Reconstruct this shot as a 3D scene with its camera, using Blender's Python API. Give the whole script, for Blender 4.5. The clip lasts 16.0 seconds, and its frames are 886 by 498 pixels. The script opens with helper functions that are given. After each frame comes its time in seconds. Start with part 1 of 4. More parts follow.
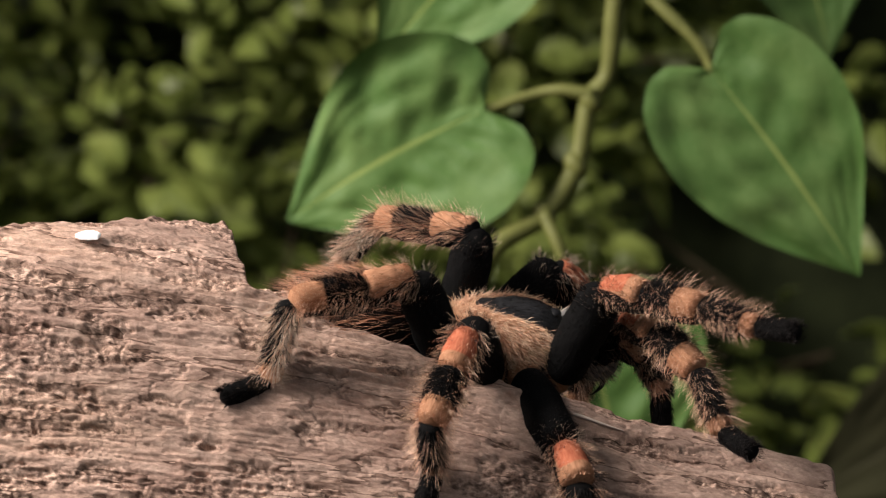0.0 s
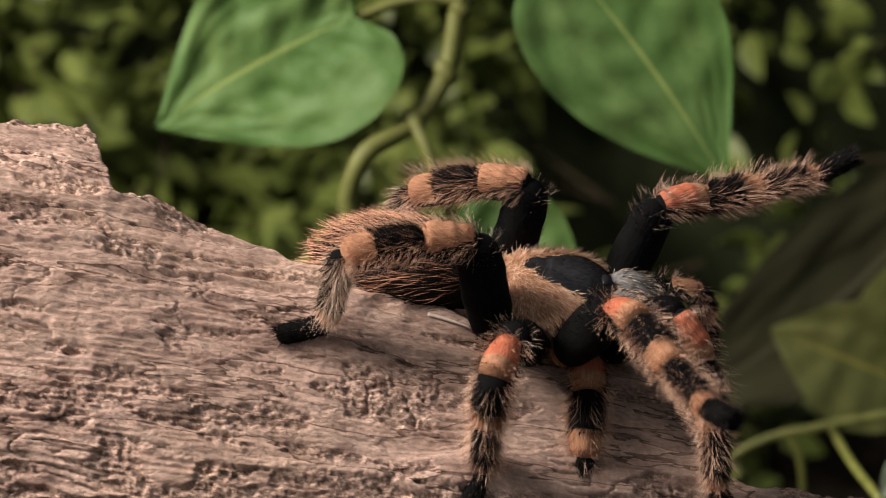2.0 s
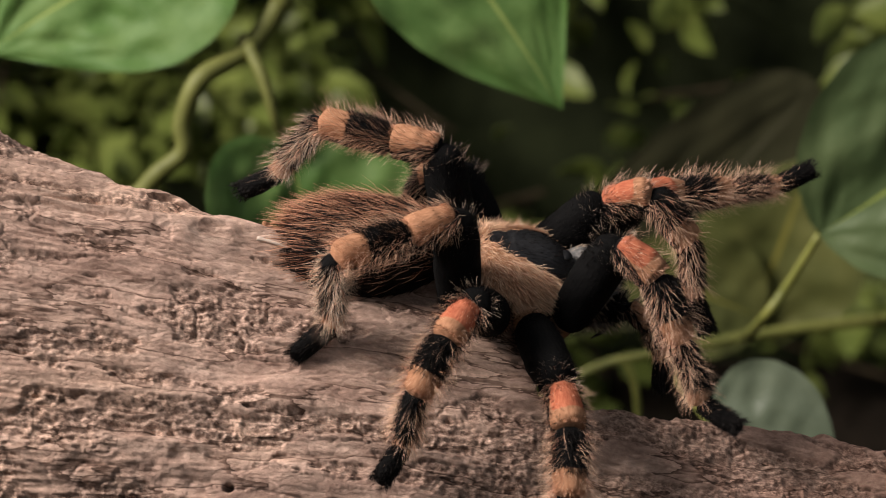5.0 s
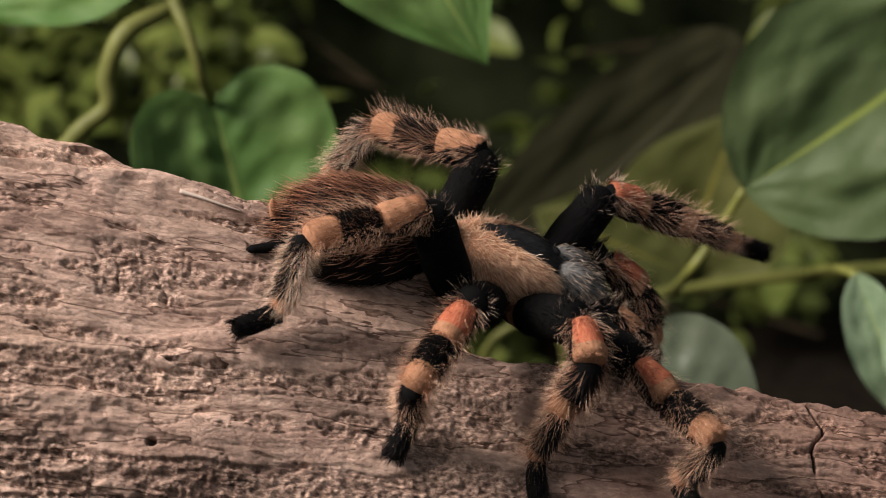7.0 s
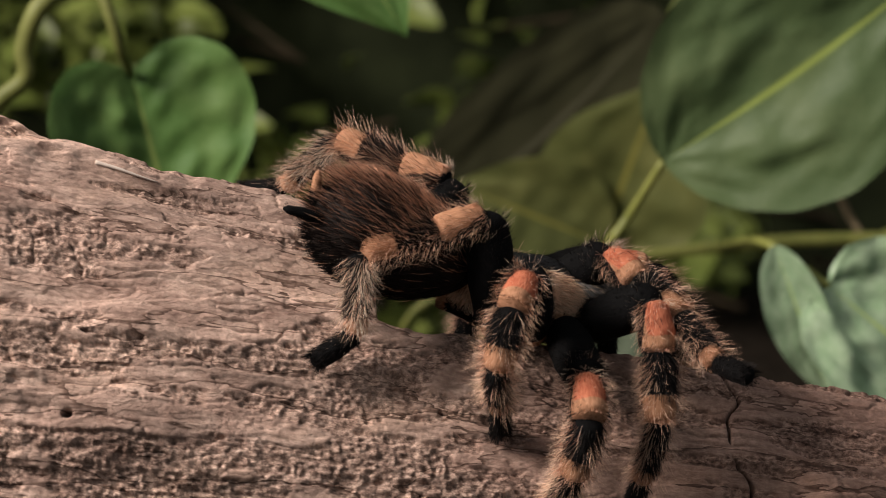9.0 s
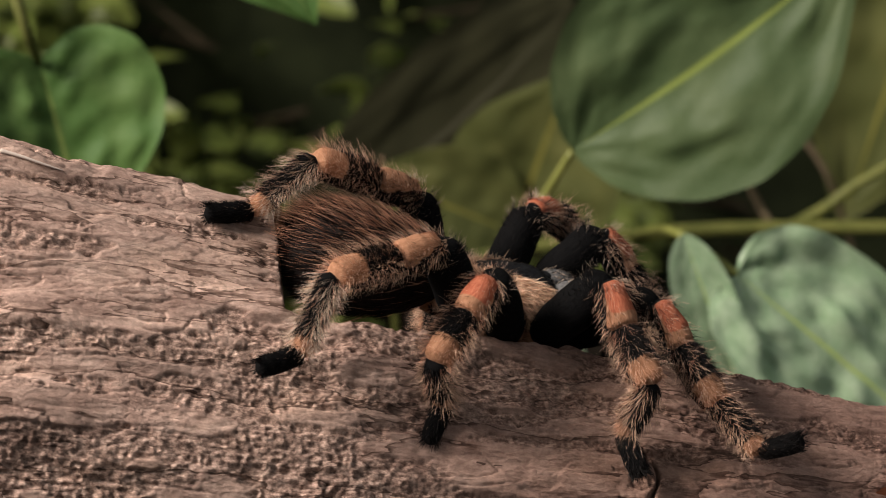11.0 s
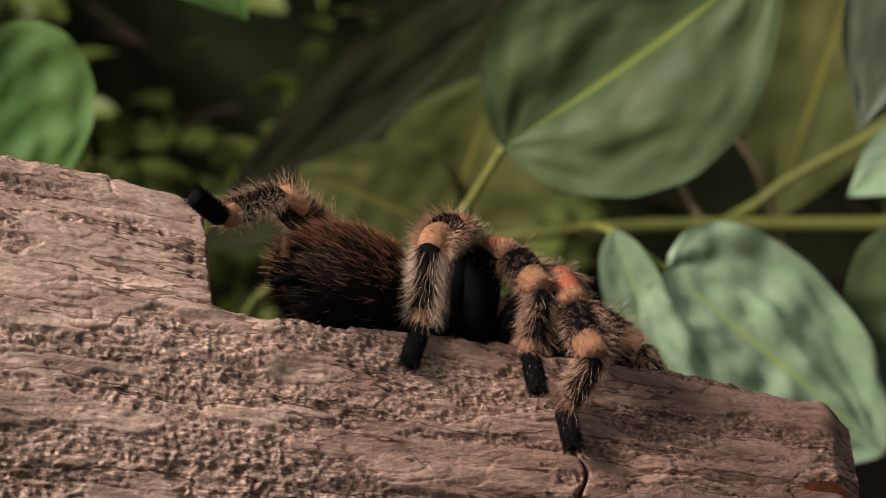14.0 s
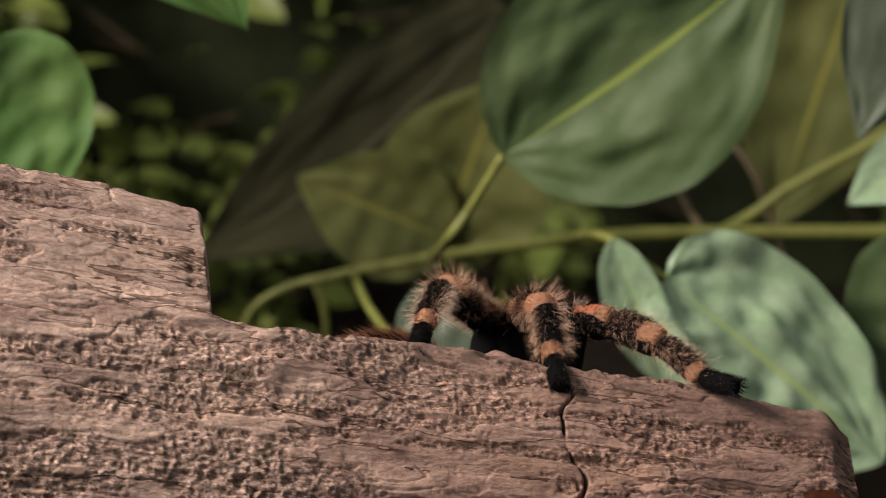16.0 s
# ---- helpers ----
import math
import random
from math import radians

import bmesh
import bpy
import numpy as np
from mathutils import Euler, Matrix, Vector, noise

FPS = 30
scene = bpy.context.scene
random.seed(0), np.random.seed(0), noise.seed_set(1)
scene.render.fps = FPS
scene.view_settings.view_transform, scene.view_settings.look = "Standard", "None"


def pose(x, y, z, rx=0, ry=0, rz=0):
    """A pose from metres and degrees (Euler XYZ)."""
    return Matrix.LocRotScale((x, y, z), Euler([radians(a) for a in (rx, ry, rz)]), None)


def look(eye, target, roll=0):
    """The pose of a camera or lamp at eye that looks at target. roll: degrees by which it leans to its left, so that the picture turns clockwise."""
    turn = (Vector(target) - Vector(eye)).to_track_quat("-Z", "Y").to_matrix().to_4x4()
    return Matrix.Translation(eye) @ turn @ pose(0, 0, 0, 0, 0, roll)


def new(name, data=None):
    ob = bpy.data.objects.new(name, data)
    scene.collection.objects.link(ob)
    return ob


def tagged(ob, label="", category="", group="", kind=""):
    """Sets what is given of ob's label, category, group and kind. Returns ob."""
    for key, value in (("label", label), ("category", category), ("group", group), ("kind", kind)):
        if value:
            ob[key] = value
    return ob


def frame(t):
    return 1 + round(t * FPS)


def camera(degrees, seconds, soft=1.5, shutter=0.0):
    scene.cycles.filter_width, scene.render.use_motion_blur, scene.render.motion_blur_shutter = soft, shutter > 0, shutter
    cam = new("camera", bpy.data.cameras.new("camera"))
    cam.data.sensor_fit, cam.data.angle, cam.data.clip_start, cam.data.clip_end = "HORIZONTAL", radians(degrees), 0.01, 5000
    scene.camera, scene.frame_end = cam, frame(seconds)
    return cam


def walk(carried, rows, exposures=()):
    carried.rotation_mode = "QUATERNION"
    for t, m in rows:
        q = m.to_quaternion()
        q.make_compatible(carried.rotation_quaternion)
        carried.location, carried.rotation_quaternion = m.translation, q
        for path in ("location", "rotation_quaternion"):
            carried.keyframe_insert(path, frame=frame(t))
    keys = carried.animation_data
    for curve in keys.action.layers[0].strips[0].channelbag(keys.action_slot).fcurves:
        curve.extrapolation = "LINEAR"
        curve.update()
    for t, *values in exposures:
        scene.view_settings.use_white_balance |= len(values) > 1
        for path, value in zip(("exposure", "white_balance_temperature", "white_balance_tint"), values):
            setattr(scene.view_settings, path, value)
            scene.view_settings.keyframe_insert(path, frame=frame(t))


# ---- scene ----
from mathutils import Quaternion

# camera: a long lens, panned slowly along the log
cam = camera(20, 16.0, 0.85, 0.2)
cam.data.dof.use_dof = True
cam.data.dof.focus_distance = 0.430
cam.data.dof.aperture_fstop = 24.0
PATH = [
    (0, look((-0.0056, 0.0002, 0.3023), (-0.0564, 0.4371, 0.2070), -1.56)),
    (0.5, look((-0.0055, 0.0001, 0.3016), (-0.0550, 0.4356, 0.1999), -1.57)),
    (1, look((-0.0051, 0.0001, 0.3013), (-0.0506, 0.4354, 0.1969), -1.47)),
    (1.5, look((-0.0043, 0.0001, 0.3012), (-0.0426, 0.4357, 0.1950), -1.25)),
    (2, look((-0.0033, 0.0001, 0.3006), (-0.0326, 0.4352, 0.1898), -0.98)),
    (2.5, look((-0.0023, 0.0000, 0.3002), (-0.0225, 0.4347, 0.1858), -0.69)),
    (3, look((-0.0014, -0.0000, 0.3000), (-0.0142, 0.4346, 0.1839), -0.43)),
    (3.5, look((-0.0012, -0.0001, 0.2998), (-0.0123, 0.4340, 0.1816), -0.38)),
    (4, look((-0.0010, -0.0001, 0.2996), (-0.0097, 0.4334, 0.1793), -0.30)),
    (4.2, look((-0.0008, -0.0001, 0.2995), (-0.0081, 0.4332, 0.1786), -0.25)),
    (6.3, look((0.0006, -0.0003, 0.2989), (0.0059, 0.4315, 0.1722), 0.19)),
    (6.5, look((0.0007, -0.0004, 0.2988), (0.0072, 0.4311, 0.1712), 0.23)),
    (7, look((0.0011, -0.0004, 0.2985), (0.0114, 0.4302, 0.1685), 0.37)),
    (7.5, look((0.0016, -0.0005, 0.2983), (0.0164, 0.4296, 0.1667), 0.54)),
    (8, look((0.0020, -0.0006, 0.2982), (0.0200, 0.4291, 0.1656), 0.66)),
    (8.5, look((0.0023, -0.0006, 0.2981), (0.0231, 0.4287, 0.1648), 0.77)),
    (9, look((0.0026, -0.0006, 0.2980), (0.0262, 0.4282, 0.1637), 0.88)),
    (9.5, look((0.0030, -0.0007, 0.2979), (0.0298, 0.4277, 0.1629), 1.00)),
    (9.7, look((0.0032, -0.0007, 0.2979), (0.0316, 0.4275, 0.1627), 1.06)),
    (11.8, look((0.0047, -0.0009, 0.2978), (0.0474, 0.4259, 0.1616), 1.60)),
    (12, look((0.0048, -0.0009, 0.2978), (0.0482, 0.4258, 0.1614), 1.63)),
    (12.5, look((0.0050, -0.0009, 0.2978), (0.0503, 0.4255, 0.1613), 1.71)),
    (13, look((0.0052, -0.0009, 0.2978), (0.0523, 0.4253, 0.1615), 1.77)),
    (13.5, look((0.0054, -0.0009, 0.2978), (0.0537, 0.4253, 0.1617), 1.82)),
    (14, look((0.0055, -0.0010, 0.2978), (0.0554, 0.4251, 0.1618), 1.87)),
    (14.5, look((0.0056, -0.0010, 0.2978), (0.0564, 0.4250, 0.1620), 1.91)),
    (15, look((0.0057, -0.0010, 0.2979), (0.0567, 0.4250, 0.1621), 1.92)),
    (15.5, look((0.0057, -0.0010, 0.2979), (0.0566, 0.4252, 0.1625), 1.91)),
    (16, look((0.0055, -0.0009, 0.2980), (0.0555, 0.4255, 0.1633), 1.87)),
]
walk(cam, PATH)

# light: a dim room and one soft lamp panel above the set
world = bpy.data.worlds.new("room_light")
scene.world = world
world.use_nodes = True
world.node_tree.nodes["Background"].inputs[0].default_value = (0.92, 0.96, 1.0, 1)
world.node_tree.nodes["Background"].inputs[1].default_value = 0.27
scene.view_settings.exposure = 0.0


def area_lamp(name, eye, target, size_x, size_y, power, colour):
    data = bpy.data.lights.new(name, "AREA")
    data.shape, data.size, data.size_y, data.energy, data.color = "RECTANGLE", size_x, size_y, power, colour
    ob = new(name, data)
    ob.matrix_world = look(eye, target)
    return ob


area_lamp("overhead_lamp", (-0.60, 0.25, 0.68), (-0.08, 0.52, 0.15), 0.32, 0.26, 15.2, (1.0, 0.90, 0.835))


# ---------- materials ----------
def material(name, rough=0.6, spec=0.4):
    m = bpy.data.materials.new(name)
    m.use_nodes = True
    b = m.node_tree.nodes["Principled BSDF"]
    b.inputs["Roughness"].default_value = rough
    b.inputs["Specular IOR Level"].default_value = spec
    return m, m.node_tree, b


def node(nt, kind, **values):
    n = nt.nodes.new(kind)
    for key, value in values.items():
        n.inputs[key.replace("_", " ")].default_value = value
    return n


def ramp(nt, src, stops):
    r = nt.nodes.new("ShaderNodeValToRGB")
    els = r.color_ramp.elements
    while len(els) < len(stops):
        els.new(0.5)
    for e, (p, c) in zip(els, stops):
        e.position, e.color = p, (*c, 1)
    nt.links.new(src, r.inputs[0])
    return r.outputs[0]


def mix(nt, fac, a, b, blend="MIX"):
    n = nt.nodes.new("ShaderNodeMix")
    n.data_type, n.blend_type = "RGBA", blend
    for sock, v in ((n.inputs[0], fac), (n.inputs[6], a), (n.inputs[7], b)):
        if hasattr(v, "is_linked"):
            nt.links.new(v, sock)
        else:
            sock.default_value = v if isinstance(v, (int, float)) else (*v, 1)
    return n.outputs[2]


def coords(nt, scale=(1, 1, 1), kind="Object"):
    tc, mp = nt.nodes.new("ShaderNodeTexCoord"), nt.nodes.new("ShaderNodeMapping")
    mp.inputs["Scale"].default_value = scale
    nt.links.new(tc.outputs[kind], mp.inputs[0])
    return mp.outputs[0]


def noise_tex(nt, vec, scale, detail=4.0, rough=0.6):
    n = node(nt, "ShaderNodeTexNoise", Scale=scale, Detail=detail, Roughness=rough)
    nt.links.new(vec, n.inputs["Vector"])
    return n.outputs[0]


def bump(nt, b, height, strength, dist):
    n = node(nt, "ShaderNodeBump", Strength=strength, Distance=dist)
    nt.links.new(height, n.inputs["Height"])
    nt.links.new(n.outputs[0], b.inputs["Normal"])


def attribute(nt, name):
    n = nt.nodes.new("ShaderNodeAttribute")
    n.attribute_name = name
    return n


def bark_material():
    """Weathered bark: fibres and specks along the grain, dark cracks with their shade put into the colour, crumbly
    zones.
    """
    m, nt, b = material("bark", 0.86, 0.22)
    gu, gv = attribute(nt, "grain_u").outputs["Fac"], attribute(nt, "grain_v").outputs["Fac"]

    def along(stretch):
        k = nt.nodes.new("ShaderNodeMath")
        k.operation = "MULTIPLY"
        nt.links.new(gu, k.inputs[0])
        k.inputs[1].default_value = stretch
        c = nt.nodes.new("ShaderNodeCombineXYZ")
        nt.links.new(k.outputs[0], c.inputs[0]), nt.links.new(gv, c.inputs[1])
        return c.outputs[0]

    fibre = noise_tex(nt, along(0.26), 380, 7, 0.66)
    speck = noise_tex(nt, along(0.6), 1300, 6, 0.72)
    patch = noise_tex(nt, along(0.4), 48, 5, 0.65)
    blot = noise_tex(nt, along(0.7), 260, 4, 0.6)
    def flakes(stretch, scale, count, detail):
        """Thin overlapping flakes: stepped height with a sharp lip."""
        n = noise_tex(nt, along(stretch), scale, detail, 0.55)
        k = nt.nodes.new("ShaderNodeMath")
        k.operation = "MULTIPLY"
        nt.links.new(n, k.inputs[0])
        k.inputs[1].default_value = count
        f = nt.nodes.new("ShaderNodeMath")
        f.operation = "FRACT"
        nt.links.new(k.outputs[0], f.inputs[0])
        return f.outputs[0]

    def summed(terms):
        total = None
        for src, gain in terms:
            k = nt.nodes.new("ShaderNodeMath")
            k.operation = "MULTIPLY_ADD"
            nt.links.new(src, k.inputs[0])
            k.inputs[1].default_value = gain
            k.inputs[2].default_value = 0.0
            if total is not None:
                nt.links.new(total, k.inputs[2])
            total = k.outputs[0]
        return total

    big, small = flakes(0.18, 84, 6.0, 5), flakes(0.55, 420, 5.0, 4)
    plate = attribute(nt, "plate").outputs["Fac"]
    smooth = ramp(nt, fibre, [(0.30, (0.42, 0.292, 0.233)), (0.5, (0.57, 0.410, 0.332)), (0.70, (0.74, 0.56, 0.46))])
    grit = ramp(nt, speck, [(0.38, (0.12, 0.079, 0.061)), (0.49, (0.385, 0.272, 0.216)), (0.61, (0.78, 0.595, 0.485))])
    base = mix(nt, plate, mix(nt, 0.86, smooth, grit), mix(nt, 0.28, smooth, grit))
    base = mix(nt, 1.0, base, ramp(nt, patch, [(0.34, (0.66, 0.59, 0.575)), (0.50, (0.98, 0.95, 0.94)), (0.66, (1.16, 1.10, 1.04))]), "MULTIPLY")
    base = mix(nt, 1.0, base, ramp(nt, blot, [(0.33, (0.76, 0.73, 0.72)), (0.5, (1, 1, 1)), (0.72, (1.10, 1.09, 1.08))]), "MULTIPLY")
    # each flake's shaded foot and lit edge are put into the colour
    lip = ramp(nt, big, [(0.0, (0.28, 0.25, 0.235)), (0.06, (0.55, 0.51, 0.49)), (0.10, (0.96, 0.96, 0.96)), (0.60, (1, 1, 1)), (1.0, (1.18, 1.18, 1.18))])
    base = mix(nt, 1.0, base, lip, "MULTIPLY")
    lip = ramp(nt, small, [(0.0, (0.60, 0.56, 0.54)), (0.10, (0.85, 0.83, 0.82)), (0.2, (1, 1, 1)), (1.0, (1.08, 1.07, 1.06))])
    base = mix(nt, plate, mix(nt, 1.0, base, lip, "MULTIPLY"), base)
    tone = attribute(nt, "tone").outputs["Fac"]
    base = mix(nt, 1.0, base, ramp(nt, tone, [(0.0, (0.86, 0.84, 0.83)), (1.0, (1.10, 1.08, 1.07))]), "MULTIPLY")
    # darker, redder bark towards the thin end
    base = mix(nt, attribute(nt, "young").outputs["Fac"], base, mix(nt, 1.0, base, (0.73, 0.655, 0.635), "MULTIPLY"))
    # shade inside cracks, furrows and hollows, painted as near-black brown
    base = mix(nt, attribute(nt, "crack_shade").outputs["Fac"], base, (0.050, 0.033, 0.025))
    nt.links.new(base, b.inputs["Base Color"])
    bump(nt, b, summed([(big, 0.50), (small, 0.25), (fibre, 0.60), (speck, 0.75)]), 1.0, 0.0010)
    return m


def leaf_material(name, dark, light, vein, rough=0.42, patchy=0.5, vein_width=0.035, side=0.35):
    """Printed fabric leaf: pale blotches along the veins, midrib and side veins."""
    m, nt, b = material(name, rough, 0.25)
    uv = nt.nodes.new("ShaderNodeUVMap")
    uv.uv_map = "leaf"
    sep = nt.nodes.new("ShaderNodeSeparateXYZ")
    nt.links.new(uv.outputs[0], sep.inputs[0])
    info = nt.nodes.new("ShaderNodeObjectInfo")

    def math(op, a, c, clamp=False):
        n = nt.nodes.new("ShaderNodeMath")
        n.operation, n.use_clamp = op, clamp
        for sock, v in ((n.inputs[0], a), (n.inputs[1], c)):
            if hasattr(v, "is_linked"):
                nt.links.new(v, sock)
            else:
                sock.default_value = v
        return n.outputs[0]

    across = math("ABSOLUTE", sep.outputs[1], 0)
    wave = math("FRACT", math("MULTIPLY", math("SUBTRACT", sep.outputs[0], math("MULTIPLY", across, 0.38)), 6.5), 0)
    sides = math("ABSOLUTE", math("SUBTRACT", wave, 0.5), 0)
    blotch = noise_tex(nt, coords(nt, (1.0, 1.5, 1)), 38, 2, 0.5)
    fine = noise_tex(nt, coords(nt), 700, 4, 0.6)
    amount = math("MULTIPLY", math("SUBTRACT", blotch, 0.49), 6.0 * patchy)
    amount = math("ADD", amount, math("MULTIPLY", math("SUBTRACT", 0.5, sides), side), True)
    base = mix(nt, amount, dark, light)
    base = mix(nt, 0.25, base, ramp(nt, fine, [(0.3, dark), (0.7, light)]))
    rib = math("SUBTRACT", 1.0, math("MULTIPLY", across, 1.0 / vein_width), True)
    base = mix(nt, rib, base, vein)
    hsv = nt.nodes.new("ShaderNodeHueSaturation")
    nt.links.new(base, hsv.inputs["Color"])
    nt.links.new(math("ADD", math("MULTIPLY", info.outputs["Random"], 0.3), 0.85), hsv.inputs["Value"])
    nt.links.new(hsv.outputs[0], b.inputs["Base Color"])
    b.inputs["Transmission Weight"].default_value = 0.0
    bump(nt, b, fine, 0.25, 0.0006)
    return m


def grainy(name, low, high, scale, rough=0.7, spec=0.3, strength=0.4, dist=0.0006, stretch=(1, 1, 1)):
    m, nt, b = material(name, rough, spec)
    n = noise_tex(nt, coords(nt, stretch), scale, 4, 0.65)
    nt.links.new(ramp(nt, n, [(0.3, low), (0.7, high)]), b.inputs["Base Color"])
    bump(nt, b, n, strength, dist)
    return m


def hair_material(name, root, tip, rough=0.45, spec=0.5):
    m, nt, b = material(name, rough, spec)
    a = attribute(nt, "along").outputs["Fac"]
    tone = noise_tex(nt, coords(nt), 1400, 1, 0.5)
    base = ramp(nt, a, [(0.0, root), (0.55, tip)])
    base = mix(nt, 1.0, base, ramp(nt, tone, [(0.3, (0.7, 0.66, 0.62)), (0.7, (1.1, 1.08, 1.05))]), "MULTIPLY")
    nt.links.new(base, b.inputs["Base Color"])
    return m


BARK = bark_material()
GREEN = leaf_material("vine_leaf", (0.049, 0.109, 0.022), (0.118, 0.186, 0.054), (0.21, 0.27, 0.07), 0.62, 0.4)
GLOSSY = leaf_material("glossy_leaf", (0.060, 0.094, 0.034), (0.115, 0.150, 0.062), (0.25, 0.31, 0.065), 0.58, 0.35, 0.045, 0.2)
PALE = leaf_material("pale_leaf", (0.20, 0.31, 0.165), (0.56, 0.63, 0.46), (0.38, 0.48, 0.12), 0.28, 0.08, 0.04, 0.4)
# olive darkened: the shade on the rear leaf is put into its colour
OLIVE_SHADED = leaf_material("olive_leaf_shaded", (0.026, 0.026, 0.010), (0.048, 0.046, 0.019), (0.09, 0.085, 0.05), 0.9, 0.3, 0.05, 0.05)
YELLOWISH = leaf_material("yellow_green_leaf", (0.115, 0.130, 0.038), (0.235, 0.235, 0.075), (0.36, 0.33, 0.07), 0.5, 0.4, 0.05, 0.2)
HEDGE = leaf_material("hedge_leaf", (0.125, 0.165, 0.034), (0.32, 0.37, 0.095), (0.22, 0.28, 0.08), 0.38, 0.6, 0.05, 0.2)
GREYISH = leaf_material("grey_green_leaf", (0.085, 0.108, 0.070), (0.14, 0.165, 0.108), (0.10, 0.12, 0.07), 0.5, 0.4, 0.03, 0.2)
STEM = grainy("vine_stem", (0.097, 0.106, 0.023), (0.153, 0.162, 0.042), 160, 0.6, 0.35)
STEM2 = grainy("yellow_stem", (0.13, 0.145, 0.03), (0.24, 0.245, 0.06), 160, 0.5, 0.4)
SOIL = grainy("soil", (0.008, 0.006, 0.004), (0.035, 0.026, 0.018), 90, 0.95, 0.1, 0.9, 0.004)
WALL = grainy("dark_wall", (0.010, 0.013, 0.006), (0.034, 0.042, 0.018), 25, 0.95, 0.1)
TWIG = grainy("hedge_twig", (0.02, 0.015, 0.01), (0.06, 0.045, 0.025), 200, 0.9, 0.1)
TWIG2 = grainy("dry_twig", (0.10, 0.075, 0.045), (0.22, 0.17, 0.10), 200, 0.9, 0.1)
PALEWOOD = grainy("pale_wood", (0.42, 0.33, 0.27), (0.66, 0.56, 0.48), 400, 0.8, 0.2, 0.4, 0.0003, (0.2, 1, 1))
CHIP = grainy("dry_leaf", (0.16, 0.05, 0.022), (0.33, 0.12, 0.06), 300, 0.7, 0.2)
WHITE = grainy("white_fleck", (0.72, 0.72, 0.70), (0.85, 0.85, 0.83), 500, 0.8, 0.2)

BLACK = grainy("black_velvet", (0.0016, 0.0016, 0.0018), (0.0045, 0.0042, 0.0042), 2600, 0.95, 0.05, 0.6, 0.0002)
BODY_BLACK = grainy("carapace_black", (0.003, 0.003, 0.0036), (0.015, 0.015, 0.017), 1900, 0.55, 0.25, 0.6, 0.0003, (0.5, 1, 1))
TAN = grainy("tan_fur", (0.26, 0.125, 0.066), (0.48, 0.26, 0.15), 2000, 0.7, 0.2, 0.6, 0.0003, (0.3, 1, 1))


def coat_material():
    """Short limb fur: black, tan and red zones that run into each other."""
    m, nt, b = material("limb_coat", 0.85, 0.1)
    grain = noise_tex(nt, coords(nt, (0.3, 1, 1)), 1900, 4, 0.65)

    def zone(name):
        a = nt.nodes.new("ShaderNodeMath")
        a.operation = "MULTIPLY_ADD"
        nt.links.new(grain, a.inputs[0])
        a.inputs[1].default_value = 0.9
        nt.links.new(attribute(nt, name).outputs["Fac"], a.inputs[2])
        return ramp(nt, a.outputs[0], [(0.75, (0, 0, 0)), (1.12, (1, 1, 1))])

    black = ramp(nt, grain, [(0.3, (0.0010, 0.0010, 0.0011)), (0.7, (0.0032, 0.003, 0.003))])
    tan = ramp(nt, grain, [(0.3, (0.23, 0.105, 0.056)), (0.7, (0.43, 0.225, 0.13))])
    red = ramp(nt, grain, [(0.3, (0.29, 0.075, 0.040)), (0.7, (0.48, 0.165, 0.090))])
    base = mix(nt, zone("red"), mix(nt, zone("warm"), black, tan), red)
    nt.links.new(base, b.inputs["Base Color"])
    bump(nt, b, grain, 0.6, 0.0003)
    return m


COAT = coat_material()
RUST = grainy("rust_abdomen", (0.006, 0.004, 0.0035), (0.022, 0.012, 0.008), 1500, 0.8, 0.2, 0.6, 0.0003)
GREY_JAW = grainy("grey_chelicera", (0.06, 0.06, 0.06), (0.20, 0.19, 0.18), 1800, 0.6, 0.3, 0.5, 0.0003, (0.3, 1, 1))
H_TAN = hair_material("tan_hair", (0.22, 0.10, 0.062), (0.92, 0.62, 0.44))
H_BROWN = hair_material("brown_hair", (0.19, 0.058, 0.034), (0.78, 0.37, 0.235))
H_ORANGE = hair_material("orange_hair", (0.34, 0.135, 0.07), (0.74, 0.40, 0.25))
H_RUST = hair_material("rust_hair", (0.34, 0.12, 0.065), (0.95, 0.52, 0.34))
H_GREY = hair_material("grey_hair", (0.25, 0.17, 0.12), (0.80, 0.64, 0.50))
H_BLACK = hair_material("black_hair", (0.003, 0.0025, 0.0025), (0.010, 0.008, 0.0075), 0.6, 0.12)
H_RED = hair_material("red_hair", (0.36, 0.09, 0.045), (0.68, 0.27, 0.16))
H_CREAM = hair_material("cream_hair", (0.30, 0.15, 0.08), (0.95, 0.72, 0.52))
H_GOLD = hair_material("golden_fringe", (0.30, 0.14, 0.075), (0.95, 0.62, 0.41))


# ---------- mesh helpers ----------
def mesh_of(name, verts, faces, mats, face_mats=None, smooth=True, attrs=()):
    me = bpy.data.meshes.new(name)
    me.from_pydata([tuple(map(float, v)) for v in verts], [], [tuple(map(int, f)) for f in faces])
    for mat in mats:
        me.materials.append(mat)
    if face_mats is not None:
        me.polygons.foreach_set("material_index", np.asarray(face_mats, dtype=np.int32))
    me.polygons.foreach_set("use_smooth", np.full(len(me.polygons), smooth))
    for key, values in attrs:
        a = me.attributes.new(key, "FLOAT", "POINT")
        a.data.foreach_set("value", np.asarray(values, dtype=np.float32))
    me.update()
    return me


def part(name, me, parent, label=""):
    ob = new(name, me)
    ob.parent = parent
    return tagged(ob, label) if label else ob


def empty(name, m=None):
    ob = new(name)
    ob.empty_display_size = 0.01
    if m is not None:
        ob.matrix_world = m
    return ob


_table = np.random.RandomState(7).rand(256, 256).astype(np.float64) * 2 - 1


